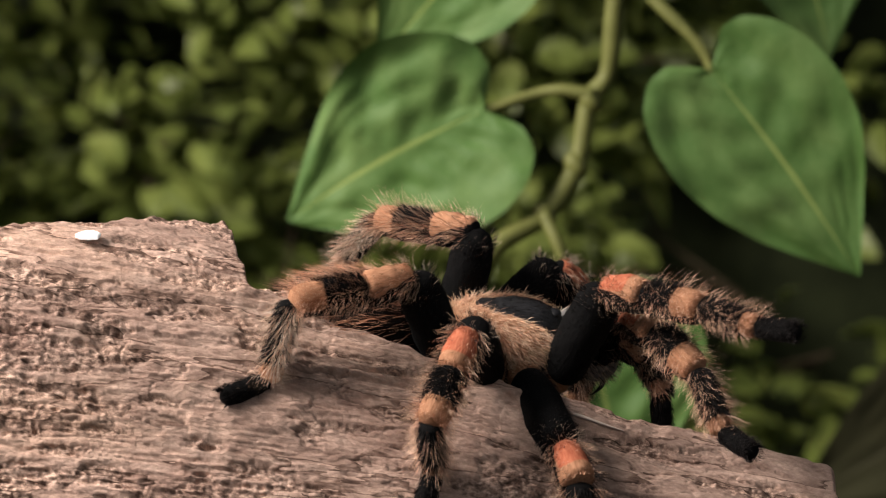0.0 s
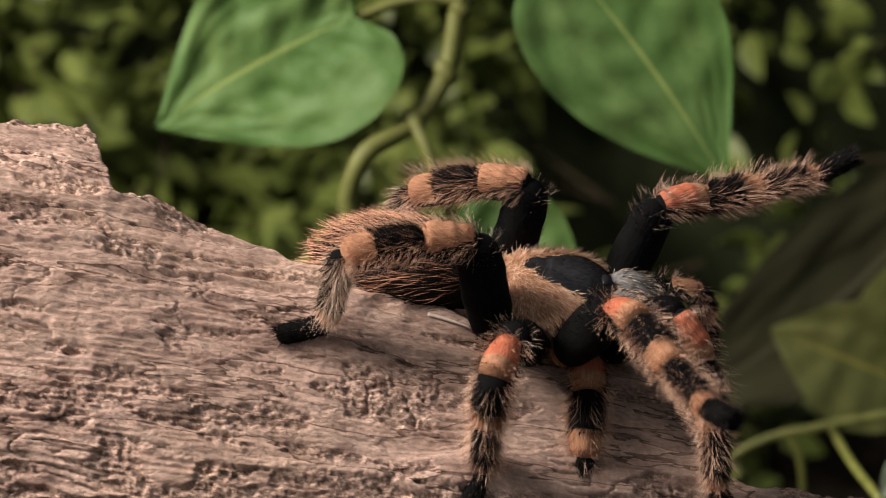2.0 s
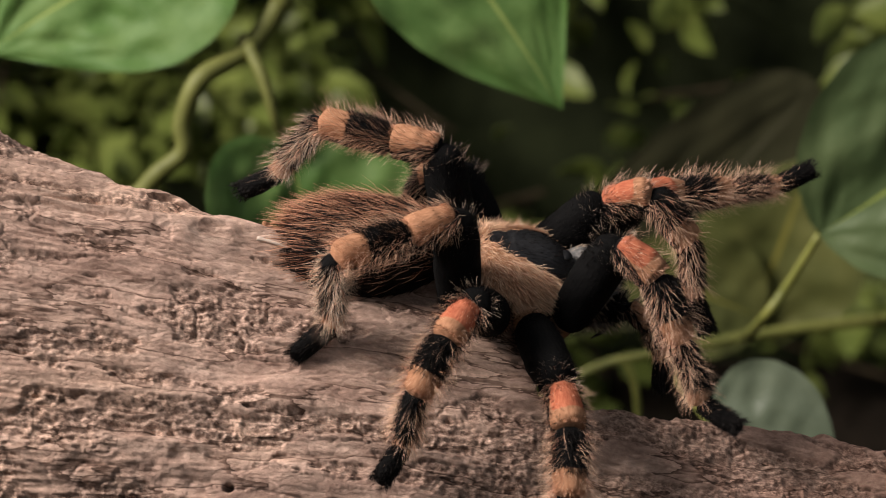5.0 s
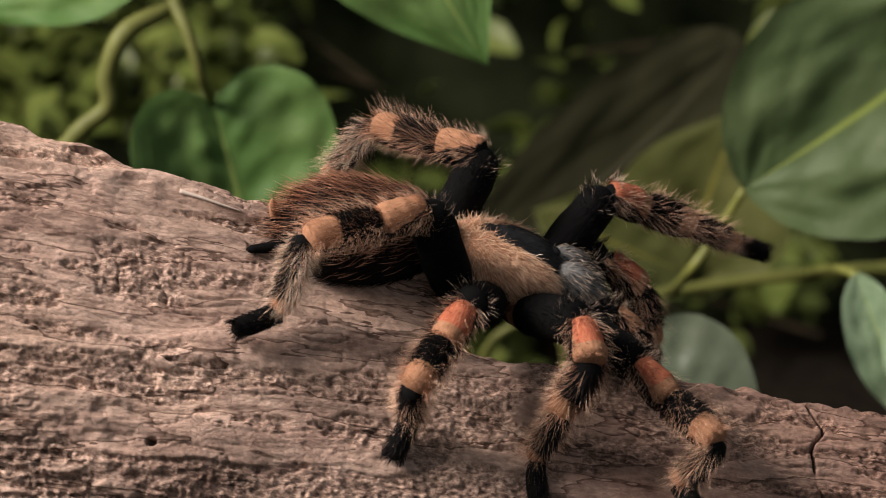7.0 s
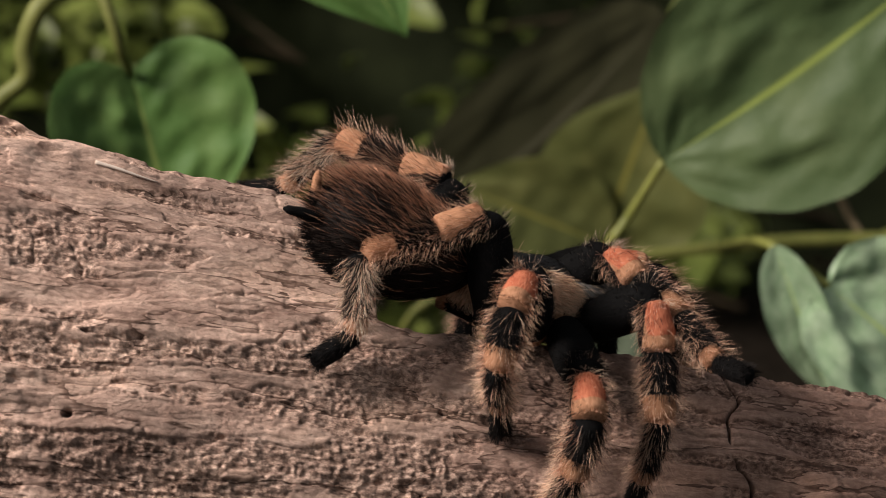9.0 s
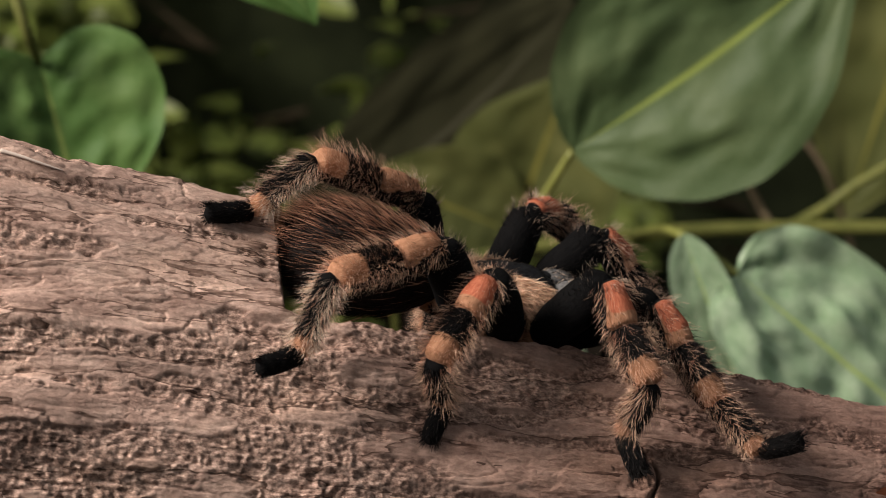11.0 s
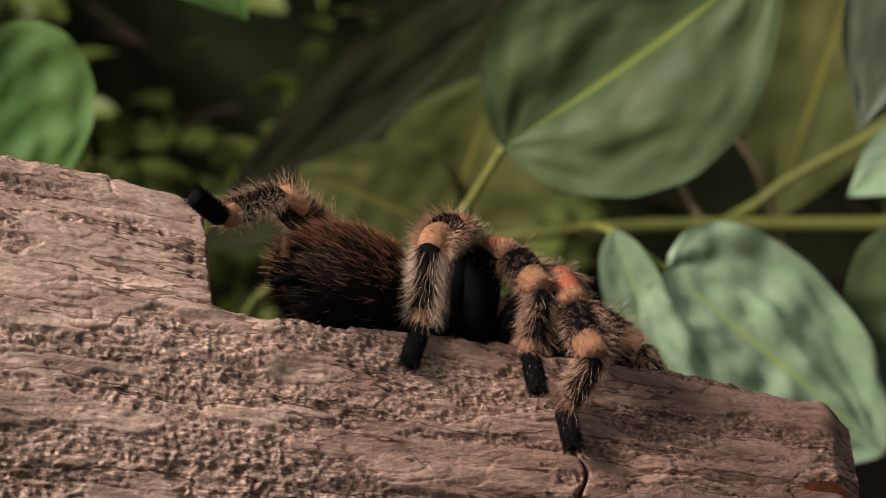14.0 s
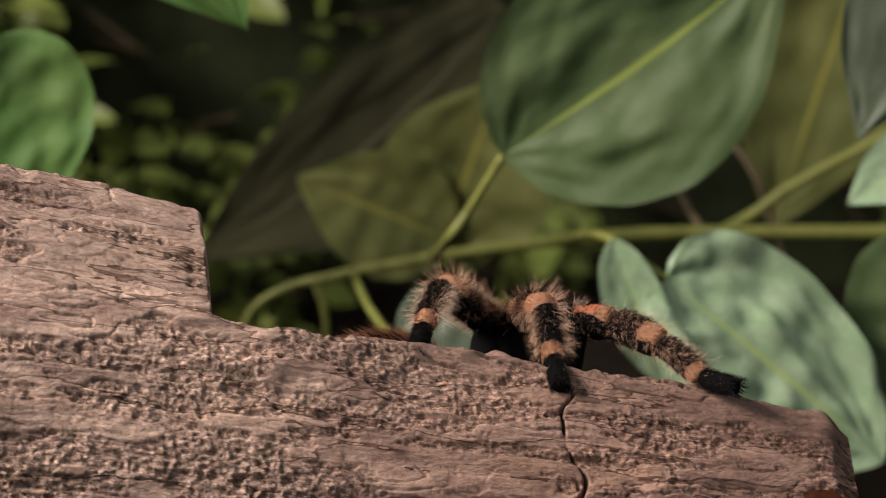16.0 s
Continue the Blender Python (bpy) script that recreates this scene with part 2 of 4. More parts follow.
def vnoise(x, y, seed=0):
    """Smooth lattice noise, -1..1."""
    x, y = np.asarray(x, float) + seed * 17.3, np.asarray(y, float) + seed * 5.7
    xi, yi = np.floor(x).astype(int), np.floor(y).astype(int)
    fx, fy = x - xi, y - yi
    fx, fy = fx * fx * (3 - 2 * fx), fy * fy * (3 - 2 * fy)
    t = lambda i, j: _table[(xi + i) % 256, (yi + j) % 256]
    return (t(0, 0) * (1 - fx) + t(1, 0) * fx) * (1 - fy) + (t(0, 1) * (1 - fx) + t(1, 1) * fx) * fy


def fbm(x, y, octaves=4, seed=0, gain=0.55):
    s, a, total = 0, 1.0, 0
    for i in range(octaves):
        s = s + a * vnoise(np.asarray(x) * 2 ** i, np.asarray(y) * 2 ** i, seed + i)
        total += a
        a *= gain
    return s / total


def sstep(a, b, x):
    t = np.clip((x - a) / (b - a), 0, 1)
    return t * t * (3 - 2 * t)


def grid_faces(n, m, closed=False):
    """Quads of an n x m vertex grid (row by row); closed joins the last column to the first."""
    f = []
    for i in range(n - 1):
        for j in range(m if closed else m - 1):
            k = (j + 1) % m
            f.append((i * m + j, i * m + k, (i + 1) * m + k, (i + 1) * m + j))
    return f


def ellipsoid(name, rx, ry, rz, mat_at, mats, centre=(0, 0, 0), shape=None, rings=28, sides=40):
    """A closed rounded body; mat_at(x, y, z) picks the material, shape(p) moves points."""
    a = np.linspace(0.02, np.pi - 0.02, rings)[:, None]
    b = (np.arange(sides) / sides * 2 * np.pi)[None]
    V = np.stack([rx * np.cos(a) * np.ones_like(b), ry * np.sin(a) * np.cos(b), rz * np.sin(a) * np.sin(b)], -1).reshape(-1, 3)
    if shape is not None:
        V = shape(V)
    F = grid_faces(rings, sides, True) + [tuple(range(sides)), tuple((rings - 1) * sides + j for j in range(sides))[::-1]]
    F = [f[::-1] for f in F]
    fm = [mat_at(*V[list(f)].mean(0)) for f in F]
    return mesh_of(name, V + centre, F, mats, fm)


def tube_mesh(name, points, radius, mat, sides=10, steps=8, end=None):
    """A round stem along a smooth line through the points."""
    P = [np.array(p, float) for p in points]
    P = [2 * P[0] - P[1]] + P + [2 * P[-1] - P[-2]]
    line = []
    for i in range(1, len(P) - 2):
        for k in range(steps):
            t = k / steps
            a, b, c, d = P[i - 1:i + 3]
            line.append(0.5 * (2 * b + (c - a) * t + (2 * a - 5 * b + 4 * c - d) * t * t + (3 * b - a - 3 * c + d) * t ** 3))
    line.append(P[-2])
    line = np.array(line)
    tan = np.gradient(line, axis=0)
    tan /= np.linalg.norm(tan, axis=1)[:, None]
    ref = np.array([0.1, 1, 0.05])
    n1 = np.cross(tan, ref)
    n1 /= np.linalg.norm(n1, axis=1)[:, None]
    n2 = np.cross(tan, n1)
    r = np.linspace(radius, radius if end is None else end, len(line))
    r = r * (1 + 0.12 * vnoise(np.arange(len(line)) / 5.0, np.zeros(len(line)), len(points)))
    ang = np.arange(sides) / sides * 2 * np.pi
    V = line[:, None] + r[:, None, None] * (np.cos(ang)[None, :, None] * n1[:, None] + np.sin(ang)[None, :, None] * n2[:, None])
    faces = grid_faces(len(line), sides, True) + [tuple(range(sides))[::-1], tuple(len(line) * sides - sides + j for j in range(sides))]
    return mesh_of(name, V.reshape(-1, 3), faces, [mat])


# ---------- ground and back wall ----------
def build_ground():
    xs = np.concatenate([np.linspace(-30, -1, 8), np.linspace(-0.9, 0.9, 91), np.linspace(1, 30, 8)])
    ys = np.concatenate([np.linspace(-30, -0.6, 8), np.linspace(-0.5, 1.2, 86), np.linspace(1.5, 30, 8)])
    X, Y = np.meshgrid(xs, ys)
    Z = 0.05 - 0.15 * sstep(0.50, 0.60, Y) + 0.006 * fbm(X * 9, Y * 9, 4, 3) * (np.abs(Y - 0.43) > 0.08)
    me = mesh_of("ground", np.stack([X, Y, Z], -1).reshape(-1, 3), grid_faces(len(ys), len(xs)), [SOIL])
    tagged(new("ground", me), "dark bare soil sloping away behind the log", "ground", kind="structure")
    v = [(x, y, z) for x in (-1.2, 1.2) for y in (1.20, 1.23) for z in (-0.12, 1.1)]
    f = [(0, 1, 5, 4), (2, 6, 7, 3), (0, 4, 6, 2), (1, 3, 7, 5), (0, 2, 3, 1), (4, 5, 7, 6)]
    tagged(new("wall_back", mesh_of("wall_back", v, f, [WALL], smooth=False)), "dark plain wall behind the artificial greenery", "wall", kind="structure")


build_ground()

# ---------- the log ----------
YC, LW, LH = 0.43, 0.05, 0.08
TOP = (-0.645167, -1.892634, 0.302441, 0.366921, 0.175236)  # height of the rounded back along the log
EDGE = ((-0.3, -0.1225, -0.1180, -0.1136, -0.1091, -0.1048, -0.0997, -0.0944, -0.0925, -0.0889, -0.0882, -0.0868, -0.0853, -0.0846, -0.0783, -0.0663, -0.0566, -0.0472, -0.0393, -0.0299, -0.0187, -0.0088, 0.0066, 0.012, 0.0133, 0.0145, 0.017, 0.0266, 0.0363, 0.0462, 0.0563, 0.0768, 0.1034, 0.1191, 0.1267, 0.14),
        (0.206, 0.2185, 0.2186, 0.2186, 0.2185, 0.2184, 0.2184, 0.2175, 0.2169, 0.2169, 0.2165, 0.2125, 0.2075, 0.2064, 0.2032, 0.1984, 0.1939, 0.191, 0.1879, 0.1856, 0.1819, 0.1789, 0.1745, 0.1725, 0.1666, 0.1592, 0.1582, 0.1562, 0.1539, 0.1524, 0.1508, 0.1461, 0.1415, 0.1372, 0.1358, 0.133))


def build_log():
    x = np.concatenate([np.linspace(-0.30, -0.16, 60, endpoint=False), np.linspace(-0.16, 0.1295, 1250)])
    phi = np.concatenate([np.linspace(-1.35, -0.25, 26, endpoint=False), np.linspace(-0.25, 1.36, 560, endpoint=False), np.linspace(1.36, 1.5, 8)])
    X, PH = np.meshgrid(x, phi, indexing="ij")
    Y = YC - LW * np.sin(PH)
    zc = np.polyval(TOP, 0.0122 - X)
    # a swelling of the back beside the notch
    zc = zc + 0.0034 * sstep(-0.150, -0.105, X) * (1 - sstep(-0.089, -0.072, X)) * (1 - sstep(0.35, 0.9, PH))
    Z = zc - LH * (1 - np.cos(PH))
    arc = PH * 0.068
    # the broken upper edge: notch and scoop fall away behind their rim
    jag = X + 0.0011 * fbm(arc / 0.004, arc * 0 + 3, 4, 5)
    jag = jag + 0.25 * np.clip(Y - 0.405, 0, 0.05) * (X < -0.04)
    cut = np.interp(jag, *EDGE) + 0.0011 * sstep(-0.0875, -0.080, X) * (1 - sstep(-0.062, -0.035, X)) + 0.0007 * fbm(X / 0.006, arc / 0.02, 4, 21)
    q = np.clip(1 - (zc - cut) / LH, -1, 1)
    yf = YC - LW * np.sqrt(np.clip(1 - q * q, 0, 1))
    plane = cut - 0.9 * (Y - yf)
    over = np.where(Y > yf, Z - plane, -1)
    Z = np.where(over > 0, plane, Z)
    broken = sstep(0.001, 0.006, over)
    # bark relief: long lens-shaped plates over crumbly furrows
    u, v = X, arc - 0.62 * (zc - 0.175)
    w1 = 0.55 * fbm(u / 0.030, v / 0.012, 3, 31)
    w2 = fbm(u / 0.004, v / 0.003, 3, 48)
    # where the smooth plates lie, and where they have crumbled away
    left = 1 - sstep(-0.085, -0.030, X)
    Q = (1 - 0.5 * left) * vnoise(u / 0.019, v / 0.0040 + w1, 57) + 0.60 * vnoise(u / 0.0080, v / 0.0019 + w1, 58) + 0.30 * fbm(u / 0.0034, v / 0.0010, 3, 59, 0.7) + 0.25 * vnoise(u / 0.05, v / 0.03, 62)
    qu, qv = np.gradient(Q, axis=0) / np.gradient(X, axis=0), np.gradient(Q, axis=1) / np.gradient(arc, axis=1)
    gap = (Q + 0.06) / np.sqrt(qu ** 2 + qv ** 2 + 60 ** 2)
    crumbly = 1 - sstep(-0.0006, 0.0004, gap)
    plate = 1 - crumbly
    rim = np.exp(-((gap + 0.00010) / 0.00016) ** 2) * sstep(0.0, 0.5, vnoise(u / 0.011, v / 0.005, 67)) * (1 - 0.6 * left)
    # long wavy welts that follow the grain
    welt = 1 - 2 * np.abs(vnoise(u / 0.036 + 0.25 * w2, v / 0.0060 + 2.2 * w1, 83))
    welt = sstep(-0.2, 0.95, welt) * sstep(-0.45, 0.25, vnoise(u / 0.03, v / 0.012, 84))
    # thin sheets lying over one another on the plates
    T = 1.3 * vnoise(u / 0.026, v / 0.0058 + w1, 41) + 0.55 * vnoise(u / 0.010, v / 0.0030 + w1, 43) + 0.22 * fbm(u / 0.0034, v / 0.0017, 4, 45, 0.7)
    K = 1.5 * T
    step = np.floor(K)
    f = K - step
    gu, gv = np.gradient(K, axis=0) / np.gradient(X, axis=0), np.gradient(K, axis=1) / np.gradient(arc, axis=1)
    slope = np.sqrt(gu ** 2 + gv ** 2 + 150 ** 2)
    ledge = np.exp(-(np.minimum(f, 1 - f) / slope / 0.00017) ** 2) * sstep(-0.15, 0.35, vnoise(u / 0.013, v / 0.006, 68)) * (0.35 + 0.65 * plate)
    terrace = step + sstep(0.0, 0.0005, f / slope) + 0.10 * f
    ridge = lambda a, b, s: 1 - 2 * np.abs(vnoise(u / a + w2, v / b + w1, s))
    lumps = 0.45 * ridge(0.0030, 0.0017, 51) + 0.50 * ridge(0.0015, 0.0010, 53) + 0.55 * fbm(u / 0.0011, v / 0.0008, 2, 54, 0.8)
    furrow = sstep(0.90, 0.98, 1 - np.abs(vnoise(u / 0.0065 + 0.6 * w2, v / 0.02, 71))) * sstep(0.1, 0.5, vnoise(u / 0.05, v / 0.02, 73)) * (0.25 + 0.75 * crumbly)
    strands = 1 - 2 * np.abs(vnoise(u / 0.0075 + 0.4 * w2, v / 0.0011 + 2 * w1, 77))
    strands = strands + 0.8 * (1 - 2 * np.abs(vnoise(u / 0.0035 + 0.4 * w2, v / 0.00065 + 2 * w1, 78)))
    h = 0.00020 * terrace * (1 - 0.7 * broken) + 0.00013 * strands * (0.7 + 1.0 * left) + 0.00125 * welt * (1 - 0.55 * left) + 0.00035 * plate
    h = h + crumbly * (0.00050 * lumps - 0.0003) + (0.00005 + 0.00013 * crumbly) * fbm(u / 0.0013, v / 0.0009, 3, 60, 0.7) - 0.0003 * ledge - 0.0004 * furrow - 0.0002 * rim + 0.0004
    h = h - 0.0009 + 0.0013 * fbm(u / 0.05, v / 0.02, 3, 81)
    pit_shade = sstep(-0.05, -0.75, lumps) * crumbly
    # one long split across the low end
    split = np.exp(-((X - 0.0762 - 0.0022 * vnoise(arc / 0.006, arc * 0, 91) - 0.08 * (arc - 0.045)) / (0.00022 + 0.00022 * sstep(0.045, 0.06, arc))) ** 2) * sstep(0.010, 0.030, arc) * sstep(-0.95, -0.5, vnoise(arc / 0.005, arc * 0, 93))
    h = h - 0.0022 * split
    # small knot hole
    hole = np.exp(-(((X + 0.0371) / 0.0008) ** 2 + ((Z - 0.149) / 0.0006) ** 2) ** 2)
    h = h - 0.002 * hole
    # rounded, ragged end
    end = sstep(0.1205, 0.1295, X + 0.0012 * fbm(arc / 0.005, arc * 0 + 9, 3, 95))
    nx, nz = np.sin(PH) * 0.8, np.cos(PH)
    ln = np.sqrt(nx * nx + nz * nz)
    h = h - 0.004 * end ** 3
    Y = Y - h * nx / ln
    Z = Z + h * nz / ln
    rows, m = len(x), len(phi)
    V = np.stack([X, Y, Z], -1)
    # below the visible face the sides go down to the soil
    low_f = np.stack([x, V[:, -1, 1] + 0.004, np.full(rows, 0.085)], -1)[:, None]
    foot_f = np.stack([x, V[:, -1, 1] + 0.02, np.full(rows, 0.045)], -1)[:, None]
    foot_b = np.stack([x, V[:, 0, 1] - 0.02, np.full(rows, 0.045)], -1)[:, None]
    V = np.concatenate([V, low_f, foot_f, foot_b], 1)
    m2 = m + 3
    faces = grid_faces(rows, m2, True)
    flat = V.reshape(-1, 3)
    caps = []
    for r in (0, rows - 1):
        c = len(flat)
        mid = V[r].mean(0) + (np.array([0.0015, 0, 0]) if r else np.array([-0.004, 0, 0]))
        flat = np.concatenate([flat, mid[None]])
        caps += [(r * m2 + j, r * m2 + (j + 1) % m2, c) if r else (r * m2 + (j + 1) % m2, r * m2 + j, c) for j in range(m2)]
    pad = lambda a: np.concatenate([np.concatenate([a, np.zeros((rows, 3))], 1).ravel(), [0, 0]])
    # how strongly shade is painted into cracks, furrows and hollows
    dark = np.clip(0.45 * ledge + 0.35 * rim + split * 0.9 + 0.6 * hole + 0.35 * furrow + 0.22 * pit_shade, 0, 1)
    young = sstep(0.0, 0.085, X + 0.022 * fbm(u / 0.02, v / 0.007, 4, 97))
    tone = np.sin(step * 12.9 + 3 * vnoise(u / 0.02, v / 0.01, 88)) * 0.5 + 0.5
    me = mesh_of("log", flat, [f[::-1] for f in faces] + caps, [BARK], attrs=(("plate", pad(plate)), ("crack_shade", pad(dark)), ("tone", pad(tone)), ("young", pad(young)), ("grain_u", pad(u)), ("grain_v", pad(v))))
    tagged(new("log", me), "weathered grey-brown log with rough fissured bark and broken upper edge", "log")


build_log()


def build_fleck():
    """A white chip lying on the log's top, left of the notch."""
    bm = bmesh.new()
    bmesh.ops.create_icosphere(bm, subdivisions=2, radius=1)
    for v in bm.verts:
        v.co *= 1 + 0.25 * noise.noise(v.co * 1.7)
        v.co.x, v.co.y, v.co.z = v.co.x * 0.0024, v.co.y * 0.0012, v.co.z * 0.0004
    me = bpy.data.meshes.new("white_fleck")
    bm.to_mesh(me), bm.free()
    me.materials.append(WHITE)
    ob = tagged(new("white_fleck", me), "small white chip stuck to the top of the log", "chip")
    ob.matrix_world = pose(-0.1129, 0.4060, 0.2163, 30, 0, 5)


build_fleck()


def build_splinter():
    me = tube_mesh("splinter", [(-0.0335, 0.4082, 0.1853), (-0.0300, 0.4080, 0.1843), (-0.0265, 0.4081, 0.1830), (-0.0232, 0.4086, 0.1817)], 0.0004, PALEWOOD, 8, 8, 0.00012)
    tagged(new("splinter", me), "thin pale wood splinter lying along the log", "splinter")


build_splinter()


# ---------- leaves and stems ----------
OUTLINES = {  # half of a leaf's edge, from the stalk round to the tip, for a leaf one long and one wide
    "heart": ((0, 0), (-0.055, 0.07), (-0.115, 0.17), (-0.105, 0.30), (-0.02, 0.41), (0.12, 0.48), (0.30, 0.5), (0.48, 0.45), (0.65, 0.335), (0.80, 0.195), (0.92, 0.075), (1, 0)),
    "ovate": ((0, 0), (0.0, 0.06), (0.03, 0.18), (0.10, 0.32), (0.22, 0.44), (0.38, 0.5), (0.55, 0.475), (0.72, 0.36), (0.86, 0.19), (0.95, 0.07), (1, 0)),
    "round": ((0, 0), (-0.03, 0.08), (-0.04, 0.22), (0.03, 0.37), (0.17, 0.47), (0.36, 0.5), (0.56, 0.47), (0.75, 0.37), (0.90, 0.20), (0.98, 0.06), (1, 0)),
}


def leaf_mesh(name, length, width, mat, shape="ovate", cup=0.10, droop=0.06, ripple=0.010, seed=0, rows=40, cols=21, thick=0.0005, crumple=0.05, bend=0.0, fold=(0, 0)):
    """A leaf in its own space: base at the origin, tip along +X, face up +Z. fold: degrees by which its two halves lift;
    bend: how far the midrib bows to the side."""
    pts = np.array(OUTLINES[shape])
    knot = np.linspace(0, 1, len(pts))
    e = np.linspace(0, 1, rows)
    edge = [np.interp(e, knot, pts[:, i]) for i in (0, 1)]
    for i in (0, 1):
        for _ in range(max(1, rows // 26)):
            edge[i][1:-1] = 0.25 * edge[i][:-2] + 0.5 * edge[i][1:-1] + 0.25 * edge[i][2:]
    mid = e ** 1.15
    s = mid[:, None] * np.ones((1, cols))
    c = np.ones((rows, 1)) * np.linspace(-1, 1, cols)[None]
    a = np.abs(c)
    wavy = 1 + 0.035 * vnoise(e[:, None] * 5, np.sign(c) * 3 + 4, seed) * a
    X = length * (s + (edge[0][:, None] - s) * a ** 1.05)
    Y = width * np.sign(c) * edge[1][:, None] * a * wavy
    prof = 2 * edge[1][:, None]
    veins = np.cos(2 * np.pi * 6.5 * (e[:, None] - 0.05 * a))
    Z = cup * width * (a * prof) ** 1.5 - droop * length * (X / length) ** 2
    Z = Z + ripple * width * (veins + 0.8 * vnoise(s * 9, c * 2.2, seed + 9)) * (0.6 + 0.8 * np.abs(vnoise(s * 3, c * 1.3, seed + 7))) * np.minimum(1, a * 4) * prof + 0.05 * width * fbm(s * 2.3, c * 1.7, 3, seed + 5) * a
    Z = Z + crumple * width * fbm(e[:, None] * 5, c * 2.6, 3, seed + 13) * np.minimum(1, a * 3) * prof
    lift = np.radians(np.where(c < 0, fold[0], fold[1]))
    Y, Z = Y * np.cos(lift), Z + np.abs(Y) * np.sin(lift)
    Y = Y + bend * length * np.sin(np.pi * np.clip(X / length, 0, 1))
    top = np.stack([X, Y, Z], -1).reshape(-1, 3)
    bot = top - (0, 0, thick)
    n = rows * cols
    f = grid_faces(rows, cols)
    faces = f + [tuple(n + i for i in q4[::-1]) for q4 in f]
    rim = [i * cols for i in range(rows)] + [(rows - 1) * cols + j for j in range(1, cols)] + [i * cols + cols - 1 for i in range(rows - 2, -1, -1)] + [j for j in range(cols - 2, 0, -1)]
    k, g = len(rim), 2 * n
    faces += [(g + i, g + (i + 1) % k, g + k + (i + 1) % k, g + k + i) for i in range(k)]
    me = mesh_of(name, np.concatenate([top, bot, top[rim], bot[rim]]), faces, [mat])
    uv = me.uv_layers.new(name="leaf")
    flat = np.stack([e[:, None] * np.ones((1, cols)), c], -1).reshape(-1, 2)
    co = np.concatenate([flat, flat, flat[rim], flat[rim]])
    idx = np.empty(len(me.loops), dtype=np.int32)
    me.loops.foreach_get("vertex_index", idx)
    uv.data.foreach_set("uv", co[idx].astype(np.float32).ravel())
    return me


def leaf_pose(base, tip, facing):
    """Base to tip along X, Z turned towards facing."""
    x = (Vector(tip) - Vector(base)).normalized()
    y = Vector(facing).cross(x).normalized()
    z = x.cross(y)
    m = Matrix((x, y, z)).transposed().to_4x4()
    m.translation = base
    return m


def add_leaf(plant, base, tip, width, mat, facing=(0, -1, 0.5), shape="ovate", seed=0, label="", **more):
    length = (Vector(tip) - Vector(base)).length
    ob = part("leaf", leaf_mesh("leaf", length, width, mat, shape, seed=seed, **more), plant, label)
    ob.matrix_local = leaf_pose(base, tip, facing)
    return ob


def build_vine():
    vine = tagged(empty("vine"), "artificial climbing vine with large heart-shaped green leaves", "plant")
    part("stem", tube_mesh("stem", [(-0.028, 0.65, 0.36), (-0.0328, 0.63, 0.2655), (-0.0331, 0.626, 0.2378), (-0.0338, 0.625, 0.2265), (-0.0356, 0.625, 0.2110), (-0.0404, 0.623, 0.2038), (-0.0434, 0.620, 0.1887), (-0.0515, 0.613, 0.1770), (-0.0627, 0.605, 0.1710), (-0.0675, 0.605, 0.1602), (-0.0677, 0.605, 0.1523), (-0.0769, 0.605, 0.1436), (-0.0883, 0.61, 0.1208), (-0.10, 0.63, 0.0), (-0.10, 0.64, -0.105)], 0.0023, STEM), vine)
    for x, y, z, r in ((-0.0400, 0.6225, 0.2045, 0.0027), (-0.0436, 0.6195, 0.1885, 0.0028), (-0.0512, 0.613, 0.1775, 0.0028)):
        knot = part("knot", ellipsoid("knot", r * 1.35, r, r, lambda *p: 0, [STEM], rings=12, sides=14), vine)
        knot.matrix_local = pose(x, y, z, 0, 60, 0)
    part("branch", tube_mesh("branch", [(-0.0390, 0.622, 0.2060), (-0.0470, 0.622, 0.2072), (-0.0532, 0.622, 0.2064), (-0.0618, 0.620, 0.2040), (-0.0697, 0.618, 0.2016)], 0.0018, STEM, end=0.0012), vine)
    part("branch", tube_mesh("branch", [(-0.0335, 0.626, 0.2480), (-0.0300, 0.618, 0.2380), (-0.0244, 0.614, 0.2314), (-0.0156, 0.611, 0.2231), (-0.0115, 0.610, 0.2182), (-0.0092, 0.609, 0.2129)], 0.0018, STEM, end=0.0013), vine)
    part("branch", tube_mesh("branch", [(-0.0512, 0.611, 0.1780), (-0.0474, 0.607, 0.1705), (-0.0445, 0.607, 0.1600), (-0.0425, 0.615, 0.1515)], 0.0018, STEM, end=0.0011), vine)
    fine = dict(rows=60, cols=33)
    add_leaf(vine, (-0.0660, 0.617, 0.2032), (-0.1163, 0.609, 0.1763), 0.0530, GREEN, (0.15, -1, 0.30), "heart", 1, droop=0.03, crumple=0.07, bend=-0.03, **fine)
    add_leaf(vine, (-0.0613, 0.645, 0.2506), (-0.0961, 0.639, 0.2117), 0.0415, GREEN, (0.1, -1, 0.10), "heart", 2, droop=0.03, **fine)
    add_leaf(vine, (-0.0097, 0.608, 0.2140), (0.0262, 0.601, 0.1638), 0.0475, GREEN, (-0.1, -1, 0.35), "heart", 3, droop=0.03, crumple=0.07, bend=0.02, **fine)
    add_leaf(vine, (0.0109, 0.665, 0.2506), (0.0213, 0.658, 0.2091), 0.0360, GREEN, (0.1, -1, 0.42), "heart", 4, droop=0.03)
    add_leaf(vine, (-0.0424, 0.617, 0.1512), (-0.0300, 0.609, 0.1040), 0.0550, GREEN, (0.34, -1, 0.12), "heart", 5, droop=0.04, crumple=0.06, fold=(10, 14), **fine)


